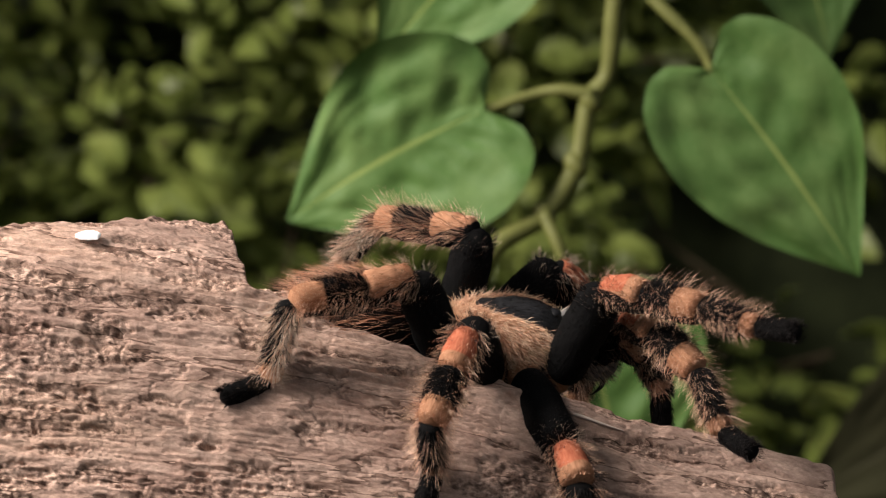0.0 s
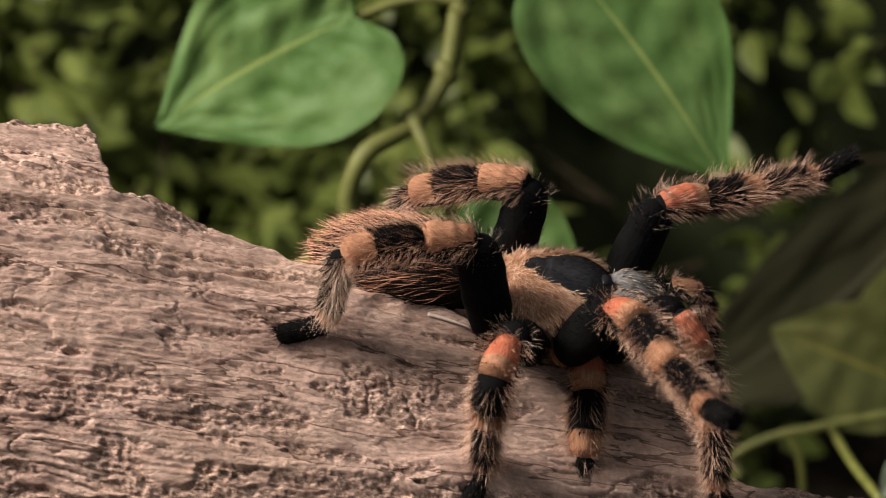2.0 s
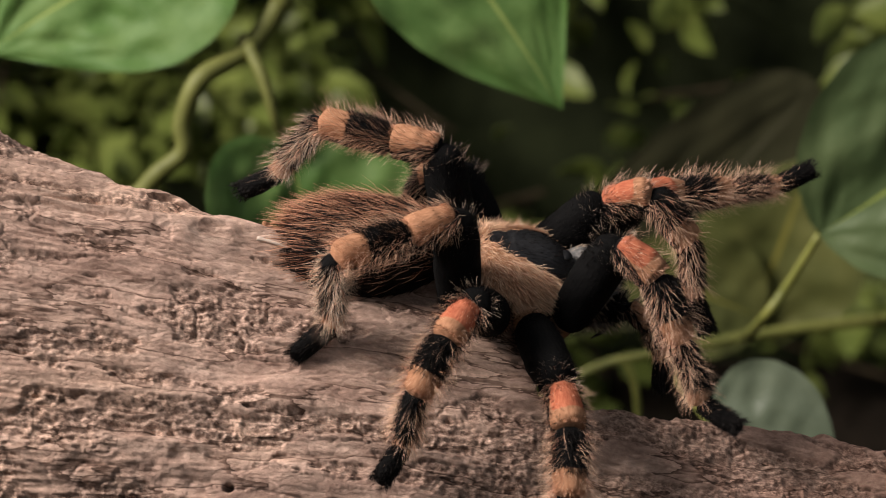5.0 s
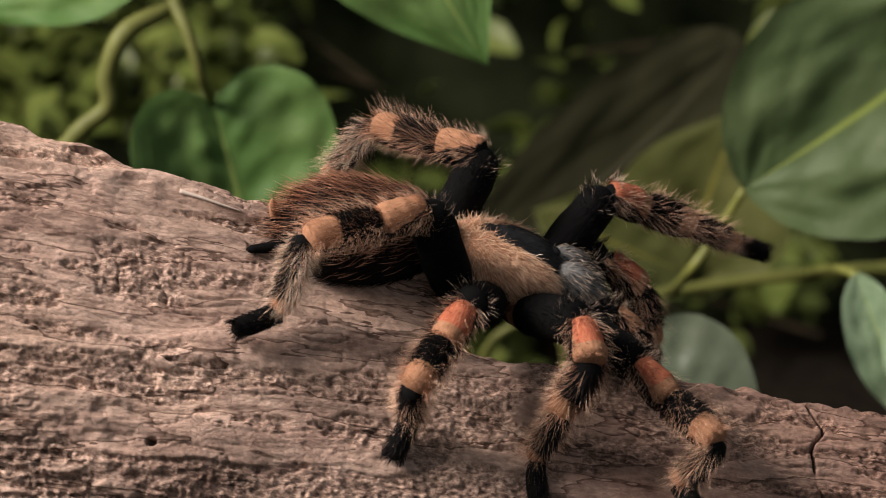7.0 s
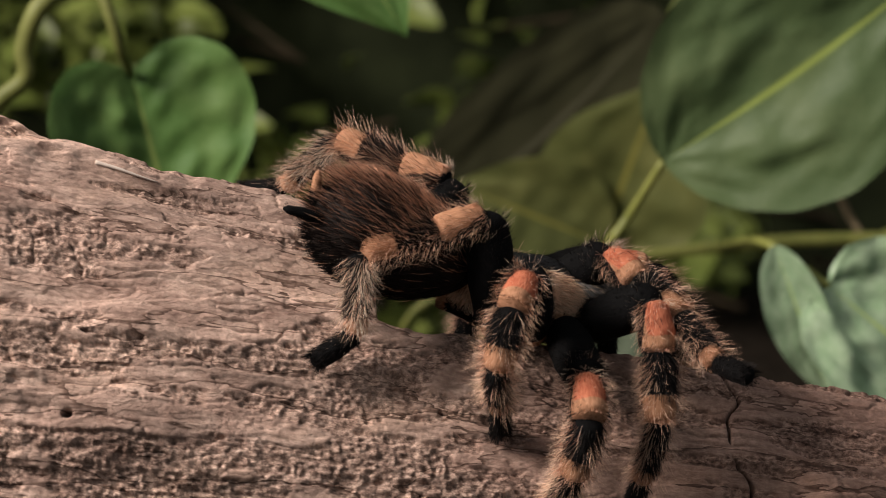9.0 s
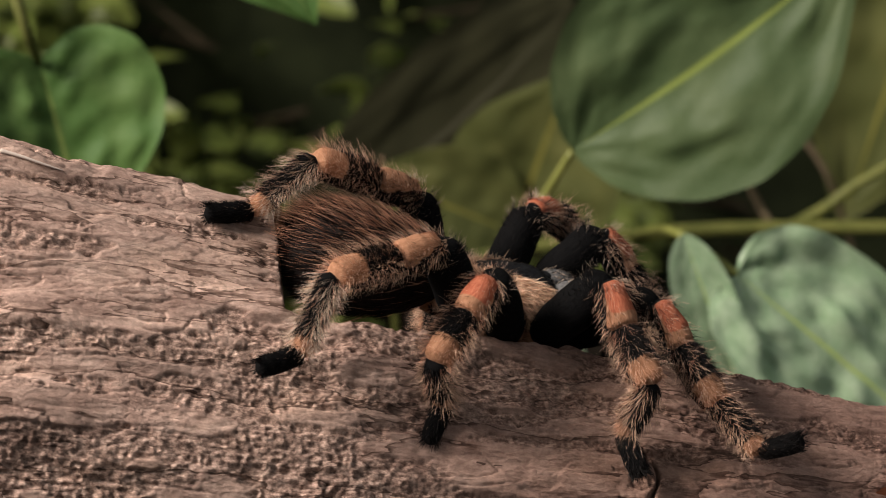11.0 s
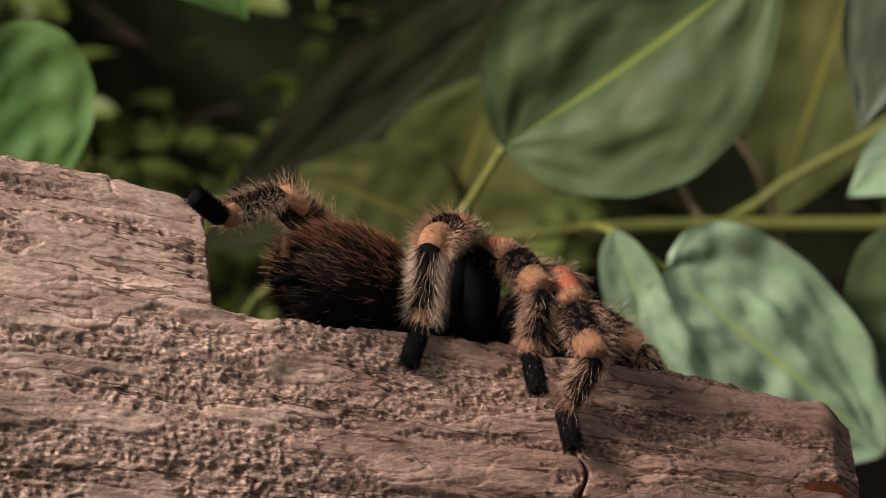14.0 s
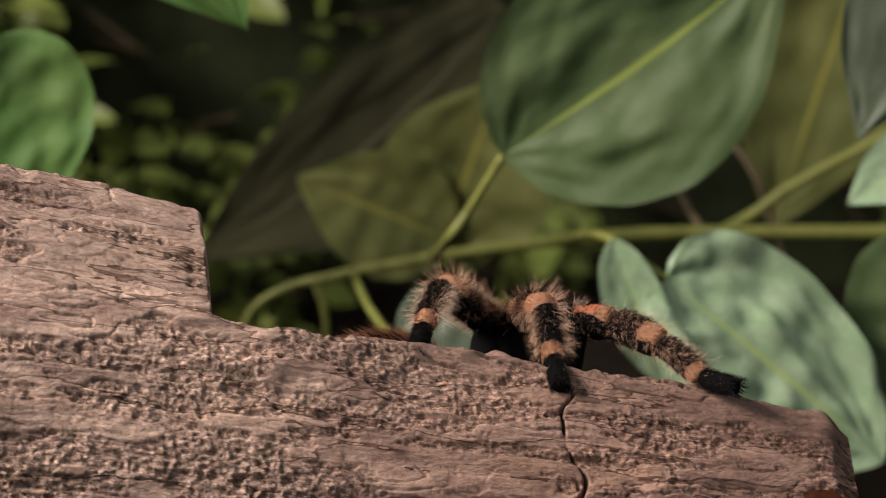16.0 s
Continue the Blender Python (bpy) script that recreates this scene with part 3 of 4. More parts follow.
def build_shrub():
    shrub = tagged(empty("broad_leaved_plant"), "artificial plant with broad glossy leaves and yellow-green stems", "plant")
    part("stem", tube_mesh("stem", [(0.0275, 0.7053, 0.0420), (0.0316, 0.7042, 0.0561), (0.0422, 0.7031, 0.0639), (0.0572, 0.7008, 0.0685), (0.0804, 0.6997, 0.0734), (0.1020, 0.6997, 0.0768), (0.1238, 0.6997, 0.0794), (0.1577, 0.6997, 0.0816), (0.2210, 0.6997, 0.0818), (0.2790, 0.6997, 0.0836), (0.365, 0.71, 0.06), (0.39, 0.72, -0.105)], 0.0009, STEM2, end=0.0029), shrub)
    part("branch", tube_mesh("branch", [(0.1699, 0.7008, 0.0810), (0.1809, 0.7019, 0.0871), (0.1915, 0.7019, 0.0953), (0.2191, 0.7019, 0.1110), (0.2571, 0.7019, 0.1318)], 0.0018, STEM2, end=0.0014), shrub)
    part("branch", tube_mesh("branch", [(0.0846, 0.6986, 0.0742), (0.0785, 0.616, 0.1050), (0.0835, 0.608, 0.1165), (0.0905, 0.602, 0.1320)], 0.0015, STEM2, end=0.0011), shrub)
    part("branch", tube_mesh("branch", [(0.1238, 0.6986, 0.0799), (0.1150, 0.60, 0.1120), (0.1200, 0.582, 0.1130), (0.1285, 0.575, 0.1081)], 0.0013, STEM2, end=0.0010), shrub)
    part("branch", tube_mesh("branch", [(0.0614, 0.7008, 0.0691), (0.0575, 0.60, 0.0930), (0.0608, 0.564, 0.0961)], 0.0011, STEM2), shrub)
    part("twig", tube_mesh("twig", [(0.0498, 0.7019, 0.0666), (0.0527, 0.7008, 0.0591), (0.0539, 0.7008, 0.0485), (0.0536, 0.7019, 0.0235)], 0.0011, STEM2, end=0.0008), shrub)
    for line in ([(0.1692, 0.72, 0.1157), (0.1778, 0.722, 0.1034), (0.1866, 0.72, 0.0901), (0.20, 0.73, 0.06)], [(0.1612, 0.72, 0.0901), (0.1661, 0.722, 0.0811), (0.1711, 0.72, 0.0721), (0.18, 0.73, 0.04)]):
        part("twig", tube_mesh("twig", line, 0.0012, TWIG2, end=0.0008), shrub, "dry brown twig")
    fine = dict(rows=64, cols=41)
    add_leaf(shrub, (0.0905, 0.601, 0.1325), (0.1580, 0.592, 0.1885), 0.0660, GLOSSY, (0.10, -1, 0.42), "ovate", 11, "broad glossy green leaf folded along a yellow midrib", cup=0.05, droop=0.02, ripple=0.006, crumple=0.06, bend=-0.02, fold=(3, 13), **fine)
    add_leaf(shrub, (0.1176, 0.80, 0.1279), (0.0150, 0.792, 0.0430), 0.0560, OLIVE_SHADED, (0, -1, 0.1), "ovate", 12, "dull olive leaf, dark with shade put into its colour", droop=0.0, bend=0.05, **fine)
    add_leaf(shrub, (0.0961, 0.7482, 0.0643), (0.0467, 0.7414, 0.0867), 0.0407, YELLOWISH, (0.1, -1, 0.2), "ovate", 13, "yellow-green leaf in shade", droop=0.0)
    add_leaf(shrub, (0.0930, 0.7550, 0.0596), (0.1094, 0.7459, 0.1172), 0.0565, YELLOWISH, (-0.1, -1, 0.2), "ovate", 14, "yellow-green leaf in shade", droop=0.0)
    add_leaf(shrub, (0.1285, 0.575, 0.1081), (0.1868, 0.567, 0.0628), 0.0470, PALE, (0.0, -1, 0.75), "round", 15, "pale variegated leaf with a yellow-green midrib", cup=0.06, droop=0.05, ripple=0.016, crumple=0.15, fold=(4, 10), **fine)
    add_leaf(shrub, (0.1152, 0.578, 0.1175), (0.1300, 0.570, 0.0790), 0.0165, PALE, (-0.4, -1, 0.4), "ovate", 16, "narrow pale leaf", fold=(20, 20))
    add_leaf(shrub, (0.1990, 0.586, 0.1130), (0.1880, 0.578, 0.0700), 0.0380, GLOSSY, (-0.2, -1, 0.4), "round", 17, "rounded dark green leaf")
    add_leaf(shrub, (0.1915, 0.585, 0.1860), (0.1745, 0.577, 0.1430), 0.0330, GREYISH, (-0.1, -1, 0.5), "heart", 18, "dull bluish-green leaf")
    add_leaf(shrub, (0.2070, 0.600, 0.1380), (0.1772, 0.592, 0.1232), 0.0200, PALE, (-0.3, -1, 0.9), "ovate", 19, "pale leaf catching the light")
    add_leaf(shrub, (0.2260, 0.76, 0.1600), (0.2000, 0.755, 0.0650), 0.0580, YELLOWISH, (0, -1, 0.3), "ovate", 20, "olive leaf in shade", droop=0.0)
    add_leaf(shrub, (0.0608, 0.564, 0.0961), (0.0897, 0.556, 0.0904), 0.0370, GREYISH, (0.1, -1, 0.4), "round", 21, "dull green leaf half hidden by the log")


def build_hedge():
    """Small rounded leaves on thin twigs along the back wall: too many to count."""
    rng = np.random.RandomState(5)
    base = leaf_mesh("hedge", 0.026, 0.0200, HEDGE, "ovate", 0.22, 0.25, 0.02, rows=6, cols=4)
    co = np.array([v.co[:] for v in base.vertices])
    fc = [tuple(p.vertices) for p in base.polygons]
    uv0 = np.empty(len(base.loops) * 2, dtype=np.float32)
    base.uv_layers["leaf"].data.foreach_get("uv", uv0)
    V, Fc, U, k = [], [], [], 0
    for i in range(16500):
        x, z = rng.uniform(-0.46, 0.46), rng.uniform(-0.10, 0.36)
        keep = 0.44 + 1.3 * fbm(x / 0.050, z / 0.050, 3, 4) - 0.30 * sstep(-0.10, 0.06, x) - 0.5 * sstep(0.17, 0.25, x)
        if rng.rand() > keep:
            continue
        y = 1.16 - 0.17 * rng.rand() * (0.45 + 0.55 * vnoise(x / 0.045, z / 0.045, 9)) - 0.02 * rng.rand()
        m = np.array(Euler((rng.uniform(-0.2, 1.7), rng.uniform(-0.9, 0.9), rng.uniform(-3.2, 3.2))).to_matrix())
        s = rng.uniform(0.42, 1.0)
        V.append(co * s @ m.T + (x, y, z))
        Fc += [tuple(a + k for a in f) for f in fc]
        U.append(uv0)
        k += len(co)
    me = mesh_of("hedge_leaves", np.concatenate(V), Fc, [HEDGE])
    me.uv_layers.new(name="leaf").data.foreach_set("uv", np.concatenate(U))
    bpy.data.meshes.remove(base)
    hedge = tagged(empty("hedge_mat"), "artificial hedge of small rounded yellow-green leaves", "hedge", kind="stuff")
    part("leaves", me, hedge)
    tv, tf, k = [], [], 0
    for i in range(150):
        x, z = rng.uniform(-0.46, 0.46), rng.uniform(-0.1, 0.34)
        tw = tube_mesh("t", [(x, 1.20, z), (x + rng.uniform(-0.02, 0.02), 1.15, z + 0.01), (x + rng.uniform(-0.04, 0.04), 1.09, z + rng.uniform(-0.01, 0.04))], 0.0012, TWIG, 5, 3)
        tv.append(np.array([v.co[:] for v in tw.vertices]))
        tf += [tuple(a + k for a in p.vertices) for p in tw.polygons]
        k += len(tw.vertices)
        bpy.data.meshes.remove(tw)
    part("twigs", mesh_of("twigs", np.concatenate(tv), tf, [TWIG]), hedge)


build_vine()
build_shrub()
build_hedge()


def build_chip():
    ob = tagged(new("dry_leaf", leaf_mesh("dry_leaf", 0.014, 0.009, CHIP, "ovate", 0.5, 0.3, 0.02, 31, 12, 9)), "curled dry orange-brown leaf stuck to the end of the log", "leaf")
    ob.matrix_world = leaf_pose((0.1160, 0.4000, 0.1222), (0.1290, 0.3985, 0.1208), (0, -1, 0.8))


build_chip()


# ---------- the tarantula ----------
# x forward, y to its left, z up; the origin lies inside the carapace
HIPS = {1: (0.0105, 0.0078), 2: (0.0045, 0.0105), 3: (-0.0020, 0.0108), 4: (-0.0082, 0.0092), 5: (0.0118, 0.0042)}
BONES = {1: (0.0195, 0.0089, 0.0116, 0.0112, 0.0080), 2: (0.0182, 0.0087, 0.0110, 0.0108, 0.0078), 3: (0.0164, 0.0080, 0.0103, 0.0108, 0.0076),
         4: (0.0195, 0.0088, 0.0132, 0.0140, 0.0085), 5: (0.0100, 0.0052, 0.0062, 0.0070)}


def limb_mesh(name, L, r0, r1, belly, bands, sides=18, rings=24, seed=0, under=False, saddle=False):
    """One limb segment along +X with rounded ends; bands: (end of band, k black, t tan or r red)."""
    t = np.concatenate([[-0.035], np.linspace(-0.03, 1.03, rings), [1.035]])
    cap = np.sqrt(np.clip(1 - (np.clip(np.abs(t - 0.5) - 0.5 + 0.09, 0, 0.13) / 0.13) ** 2, 0.0, 1))
    r = (r0 + (r1 - r0) * t + belly * np.sin(np.pi * np.clip(t, 0, 1))) * np.maximum(cap, 0.05)
    ang = np.arange(sides) / sides * 2 * np.pi
    rr = r[:, None] * (1 + 0.05 * vnoise(t[:, None] * 7, ang[None] * 1.3, seed))
    V = np.stack([np.repeat(t[:, None] * L, sides, 1), rr * np.cos(ang), rr * np.sin(ang) * 1.06], -1)
    faces = grid_faces(len(t), sides, True) + [tuple(range(sides))[::-1], tuple((len(t) - 1) * sides + j for j in range(sides))]

    def smooth_bands(kinds):
        v, prev = np.zeros_like(t), -1.0
        for stop, k in bands:
            v = v + (sstep(prev - 0.07, prev + 0.07, t) - sstep(stop - 0.07, stop + 0.07, t)) * (k in kinds)
            prev = stop
        return np.clip(v, 0, 1)

    warm, red = smooth_bands("tr"), smooth_bands("r")
    top = sstep(-0.75, 0.05, np.sin(ang)) if under else np.ones(sides)
    if saddle:
        top = sstep(0.0, 0.40, np.sin(ang)[None] + 0.95 * (np.clip(t, 0, 1) - 0.55)[:, None])
    sides_off = sstep(0.10, 0.60, np.sin(ang))
    return mesh_of(name, V.reshape(-1, 3), faces, [COAT], None, True, (("warm", (warm[:, None] * (top if saddle else top[None])).ravel()), ("red", (red[:, None] * sides_off[None]).ravel())))


def hair_mesh(name, roots, normals, lean, lengths, width, mats, which, bend=0.35, seed=0):
    """Tapered bristles: roots and normals per hair, lean = the way they slope, one face strip each."""
    rng = np.random.RandomState(seed)
    n = len(roots)
    d = normals + lean + rng.normal(0, 0.22, (n, 3))
    d /= np.linalg.norm(d, axis=1)[:, None]
    d2 = d + bend * (lean - normals * 0.4) + rng.normal(0, 0.12, (n, 3))
    d2 /= np.linalg.norm(d2, axis=1)[:, None]
    side = np.cross(d, rng.normal(0, 1, (n, 3)))
    side /= np.linalg.norm(side, axis=1)[:, None] + 1e-9
    w = (width * rng.uniform(0.7, 1.3, n))[:, None] * side * 0.5
    ln = np.asarray(lengths)[:, None]
    mid = roots + d * ln * 0.5
    tip = mid + d2 * ln * 0.5
    V = np.stack([roots - w, roots + w, mid + w * 0.8, mid - w * 0.8, tip], 1).reshape(-1, 3)
    F = []
    for i in range(n):
        k = 5 * i
        F += [(k, k + 1, k + 2, k + 3), (k + 3, k + 2, k + 4)]
    return mesh_of(name, V, F, mats, np.repeat(np.asarray(which), 2), False, (("along", np.tile([0, 0, 0.5, 0.5, 1.0], n)),))


def limb_hair(L, r, tufts, mats, seed):
    """tufts: (count, from, to, shortest, longest, lean, width, material index, where): all round, on the back or down the flanks."""
    rng = np.random.RandomState(seed)
    P, N, Le, Ln, Wd, K = [], [], [], [], [], []
    for count, a, b, lo, hi, lean, width, k, where in tufts:
        t, ang = rng.uniform(a, b, count), rng.uniform(0, 2 * np.pi, count)
        if where == "back":
            ang = np.pi / 2 + rng.normal(0, 0.55, count)
        elif where == "flank":
            ang = np.where(rng.rand(count) < 0.5, 0.0, np.pi) + rng.normal(0, 0.55, count)
        nrm = np.stack([np.zeros(count), np.cos(ang), np.sin(ang)], 1)
        P.append(np.stack([t * L, np.cos(ang) * r * 0.92, np.sin(ang) * r * 0.92], 1))
        N.append(nrm)
        Le.append(np.tile([lean, 0, 0], (count, 1)))
        Ln.append(rng.uniform(lo, hi, count) * (0.85 + 0.2 * np.sin(ang)))
        Wd.append(np.full(count, width))
        K.append(np.full(count, k))
    return hair_mesh("bristles", np.concatenate(P), np.concatenate(N), np.concatenate(Le), np.concatenate(Ln), np.concatenate(Wd), mats, np.concatenate(K), seed=seed)


def segment_set(n):
    """Meshes of one leg: femur, patella, tibia, metatarsus, tarsus, each with its bristles."""
    L = BONES[n]
    hm = [H_TAN, H_BLACK, H_ORANGE, H_RED, H_BROWN, H_GREY]
    red = "r" if n in (1, 2, 3) else "t"
    k = 1.0 if n < 5 else 0.62
    shag = 1.1 if n < 4 else 2.0 if n == 4 else 0.7
    long = 1.0 if n < 5 else 0.6
    c = lambda v: int(v * shag)
    s = n * 10
    out = [("femur", limb_mesh("femur", L[0], 0.0030 * k, 0.0031 * k, 0.0008 * k, [(2, "k")], seed=s),
            limb_hair(L[0], 0.0036 * k, [(2200, 0.02, 1.0, 0.0008, 0.0019, 0.8, 0.00008, 1, "all"), (90, 0.82, 1.02, 0.0012, 0.0030, 0.5, 0.00004, 5, "all")], hm, s + 1)),
           ("patella", limb_mesh("patella", L[1], 0.0019 * k, 0.0029 * k, 0.0006 * k, [(0.05, "k"), (0.72, red), (2, "t")], seed=s + 2, saddle=True),
            limb_hair(L[1], 0.0028 * k, [(520, 0.06, 0.62, 0.0004, 0.0009, 2.4, 0.00006, 3 if n < 4 else 2, "back"), (420, 0.55, 1.0, 0.0004, 0.0010, 2.2, 0.00006, 2, "back"),
                                         (c(260), 0.0, 1.0, 0.0018 * long, 0.0046 * long, 0.6, 0.00004, 0, "flank"), (420, 0, 1, 0.001, 0.0030, 0.7, 0.00008, 1, "flank"), (c(120), 0.0, 1.0, 0.0012, 0.0030, 0.9, 0.00004, 4, "flank"),
                                         (40, 0.0, 0.15, 0.0012, 0.0028, 0.3, 0.00004, 5, "back")], hm, s + 3)),
           ("tibia", limb_mesh("tibia", L[2], 0.0025 * k, 0.0026 * k, 0.0003 * k, [(0.62, "k"), (2, "t")], seed=s + 4, under=True),
            limb_hair(L[2], 0.0027 * k, [(900, 0.02, 0.62, 0.0010, 0.0028, 0.9, 0.00009, 1, "all"), (420, 0.05, 0.62, 0.0010, 0.0024, 1.1, 0.00009, 1, "back"),
                                         (c(420), 0.0, 0.95, 0.0022 * long, 0.0053 * long, 0.55, 0.00004, 0, "flank"), (c(150), 0.0, 1.0, 0.0024 * long, 0.0056 * long, 0.6, 0.00004, 0, "all"), (c(220), 0.05, 1.0, 0.0014, 0.0042, 0.5, 0.000036, 4, "flank"),
                                         (600, 0.62, 1.0, 0.0005, 0.0013, 1.3, 0.00006, 2, "all")], hm, s + 5))]
    if n < 5:
        grey = 5 if n == 4 else 0
        out += [("metatarsus", limb_mesh("metatarsus", L[3], 0.0021, 0.0017, 0.0, [(0.78, "k"), (2, "t")], seed=s + 6),
                 limb_hair(L[3], 0.0019, [(900, 0.0, 0.78, 0.0010, 0.0026, 1.0, 0.00009, 1, "all"), (380, 0.0, 0.75, 0.0010, 0.0024, 1.1, 0.00009, 1, "back"),
                                          (c(560), 0.0, 0.88, 0.0020, 0.0052, 0.6, 0.00004, grey, "flank"), (c(140), 0.0, 0.9, 0.0020, 0.0050, 0.6, 0.00004, 0, "all"), (c(160), 0.0, 0.9, 0.0012, 0.0040, 0.5, 0.000036, 4, "flank"),
                                          (320, 0.78, 1.0, 0.0005, 0.0012, 1.2, 0.00007, 2, "all")], hm, s + 7))]
    out += [("tarsus", limb_mesh("tarsus", L[-1], 0.0013, 0.0014, 0.0004, [(2, "k")], seed=s + 8),
             limb_hair(L[-1], 0.0015, [(1500, 0.0, 1.02, 0.0008, 0.0019, 1.1, 0.00009, 1, "all"), (40, 0.0, 0.6, 0.0010, 0.0020, 1.0, 0.00004, 0, "all")], hm, s + 9))]
    return out


def surface_points(me, count, rng, keep):
    """Random roots and normals on a mesh, where keep(p, normal) allows them."""
    polys = [(np.array(p.center), np.array(p.normal), [np.array(me.vertices[i].co) for i in p.vertices], p.area) for p in me.polygons]
    area = np.array([p[3] for p in polys])
    idx = rng.choice(len(polys), count, p=area / area.sum())
    P, N = [], []
    for i in idx:
        c, nrm, vs, _ = polys[i]
        w = rng.dirichlet(np.ones(len(vs)))
        p = sum(wi * v for wi, v in zip(w, vs))
        if rng.rand() < keep(p, nrm):
            P.append(p), N.append(nrm)
    return np.array(P), np.array(N)


def build_tarantula():
    rng = np.random.RandomState(3)
    spider = tagged(empty("tarantula"), "large hairy black tarantula with orange-red banded legs", "spider")
    limbs = {}

    # carapace: flat shield, black in front, golden behind and round the rim
    def shield(V):
        V = V.copy()
        x = V[:, 0] / 0.0114
        V[:, 1] *= 1 - 0.06 * np.clip(x, 0, 1) ** 2 - 0.12 * np.clip(-x, 0, 1) ** 2
        up = V[:, 2] > 0
        V[:, 2] *= np.where(up, 1.0 + 0.22 * sstep(-0.1, 0.7, x), 1.05)
        rad = np.abs(V[:, 1]) / 0.0098
        groove = np.cos(5 * np.arctan2(V[:, 1], V[:, 0] + 0.001)) * 0.00022 * np.clip(1 - rad, 0, 1)
        V[:, 2] += np.where(up, groove - 0.0007 * np.exp(-((V[:, 0] + 0.002) / 0.0016) ** 2 - (V[:, 1] / 0.0016) ** 2), 0)
        return V

    def crown(x, y):
        """Below one on the black wedge behind the eyes."""
        return ((x - 0.0030) / 0.0086) ** 2 + (y / (0.0048 + 0.26 * x)) ** 2

    def shield_mat(x, y, z):
        if z < -0.0042 or (z < -0.0005 and abs(y) < 0.005):
            return 0
        return 0 if crown(x, y) + 0.25 * vnoise(x / 0.0012, y / 0.0008, 3) < 1.0 else 1

    car = part("carapace", ellipsoid("carapace", 0.0116, 0.0102, 0.0054, shield_mat, [BODY_BLACK, TAN], shape=shield, rings=64, sides=80), spider, "black carapace with golden-haired rim")
    P, N = surface_points(car.data, 24000, rng, lambda p, n: (1.0 if crown(p[0], p[1]) > 0.9 else 0.25) * (n[2] > -0.75))
    out = np.stack([0.45 + 45 * P[:, 0], P[:, 1] * 55, -0.25 + 0 * P[:, 2]], 1)
    rim = crown(P[:, 0], P[:, 1]) > 0.95 + 0.3 * rng.rand(len(P))
    pale = (rng.rand(len(P)) < 0.25 + 0.5 * sstep(0.004, 0.010, P[:, 0])) & rim
    dark = (rng.rand(len(P)) < 0.14) & ~pale
    kinds = np.where(~rim, 1, np.where(pale, 2, np.where(dark, 3, 0)))
    part("bristles", hair_mesh("bristles", P, N * 0.26, out, np.where(rim, rng.uniform(0.0011, 0.0031, len(P)), rng.uniform(0.0004, 0.0009, len(P))), np.where(pale, 0.00008, 0.00007), [H_GOLD, H_BLACK, H_CREAM, H_BROWN], kinds, seed=5), car, "golden fringe of hair")
    part("eye_mound", ellipsoid("eye_mound", 0.0012, 0.0016, 0.0007, lambda x, y, z: 0, [BODY_BLACK], (0.0086, 0, 0.0044), rings=10, sides=14), spider)
    part("sternum", ellipsoid("sternum", 0.0105, 0.0082, 0.0042, lambda x, y, z: 0, [BLACK], (0, 0, -0.0038), rings=16, sides=24), spider)

    # jaws
    for s in (-1, 1):
        jaw = part("chelicera", ellipsoid("chelicera", 0.0064, 0.0040, 0.0048, lambda x, y, z: 0, [GREY_JAW], rings=18, sides=20), spider, "grey furry jaw")
        jaw.matrix_local = pose(0.0145, s * 0.0036, -0.0006, 0, 32, s * 4)
        Pj, Nj = surface_points(jaw.data, 2600, rng, lambda p, n: 1.0)
        part("bristles", hair_mesh("bristles", Pj, Nj * 0.6, np.tile([0.9, 0, 0], (len(Pj), 1)), rng.uniform(0.0007, 0.0020, len(Pj)), np.full(len(Pj), 0.00007), [H_GREY, H_BLACK], (rng.rand(len(Pj)) > 0.45).astype(int), seed=9), jaw)
        fang = part("fang", tube_mesh("fang", [(0.0045, 0, -0.0012), (0.0062, 0, -0.0032), (0.0060, 0, -0.0058)], 0.0007, BODY_BLACK, 8, 4, 0.0001), jaw)

    # abdomen, hinged at the waist
    def sack(V):
        V = V.copy()
        V[:, 1:] *= (1 - 0.16 * (V[:, 0] / 0.0155))[:, None]
        return V

    abd = part("abdomen", ellipsoid("abdomen", 0.0158, 0.0096, 0.0092, lambda x, y, z: 0, [RUST], (-0.0156, 0, 0.0014), sack, 32, 44), spider, "dark abdomen covered in long rust-brown hair")
    P, N = surface_points(abd.data, 14500, rng, lambda p, n: 1.0)
    back = np.tile([-1.25, 0, 0.05], (len(P), 1))
    kinds = np.where(rng.rand(len(P)) < 0.26 * sstep(-0.25, 0.5, N[:, 2]) + 0.10 * sstep(0.45, 0.9, N[:, 2]) + 0.02, 0, 1)
    part("bristles", hair_mesh("bristles", P, N * 0.55, back, np.where(kinds == 0, rng.uniform(0.0034, 0.0062, len(P)), rng.uniform(0.0016, 0.0036, len(P))), np.where(kinds == 0, 0.000075, 0.00009), [H_RUST, H_BLACK], kinds, seed=11), abd, "long rust-tipped hairs")
    for s, tilt in ((-1, 8), (1, -70)):
        sp = part("spinneret", limb_mesh("spinneret", 0.0068, 0.0009, 0.0006, 0.0002, [(0.55, "k"), (2, "k" if s < 0 else "t")], 10, 12), abd, "finger-like spinneret")
        sp.matrix_local = pose(-0.0306, s * 0.0024, 0.0008, 0, tilt, 180 + s * 8)
        part("bristles", limb_hair(0.0072, 0.0010, [(160, 0, 1, 0.0005, 0.0010, 0.8, 0.00006, 1, "all")], [H_TAN, H_BLACK], 77), sp)

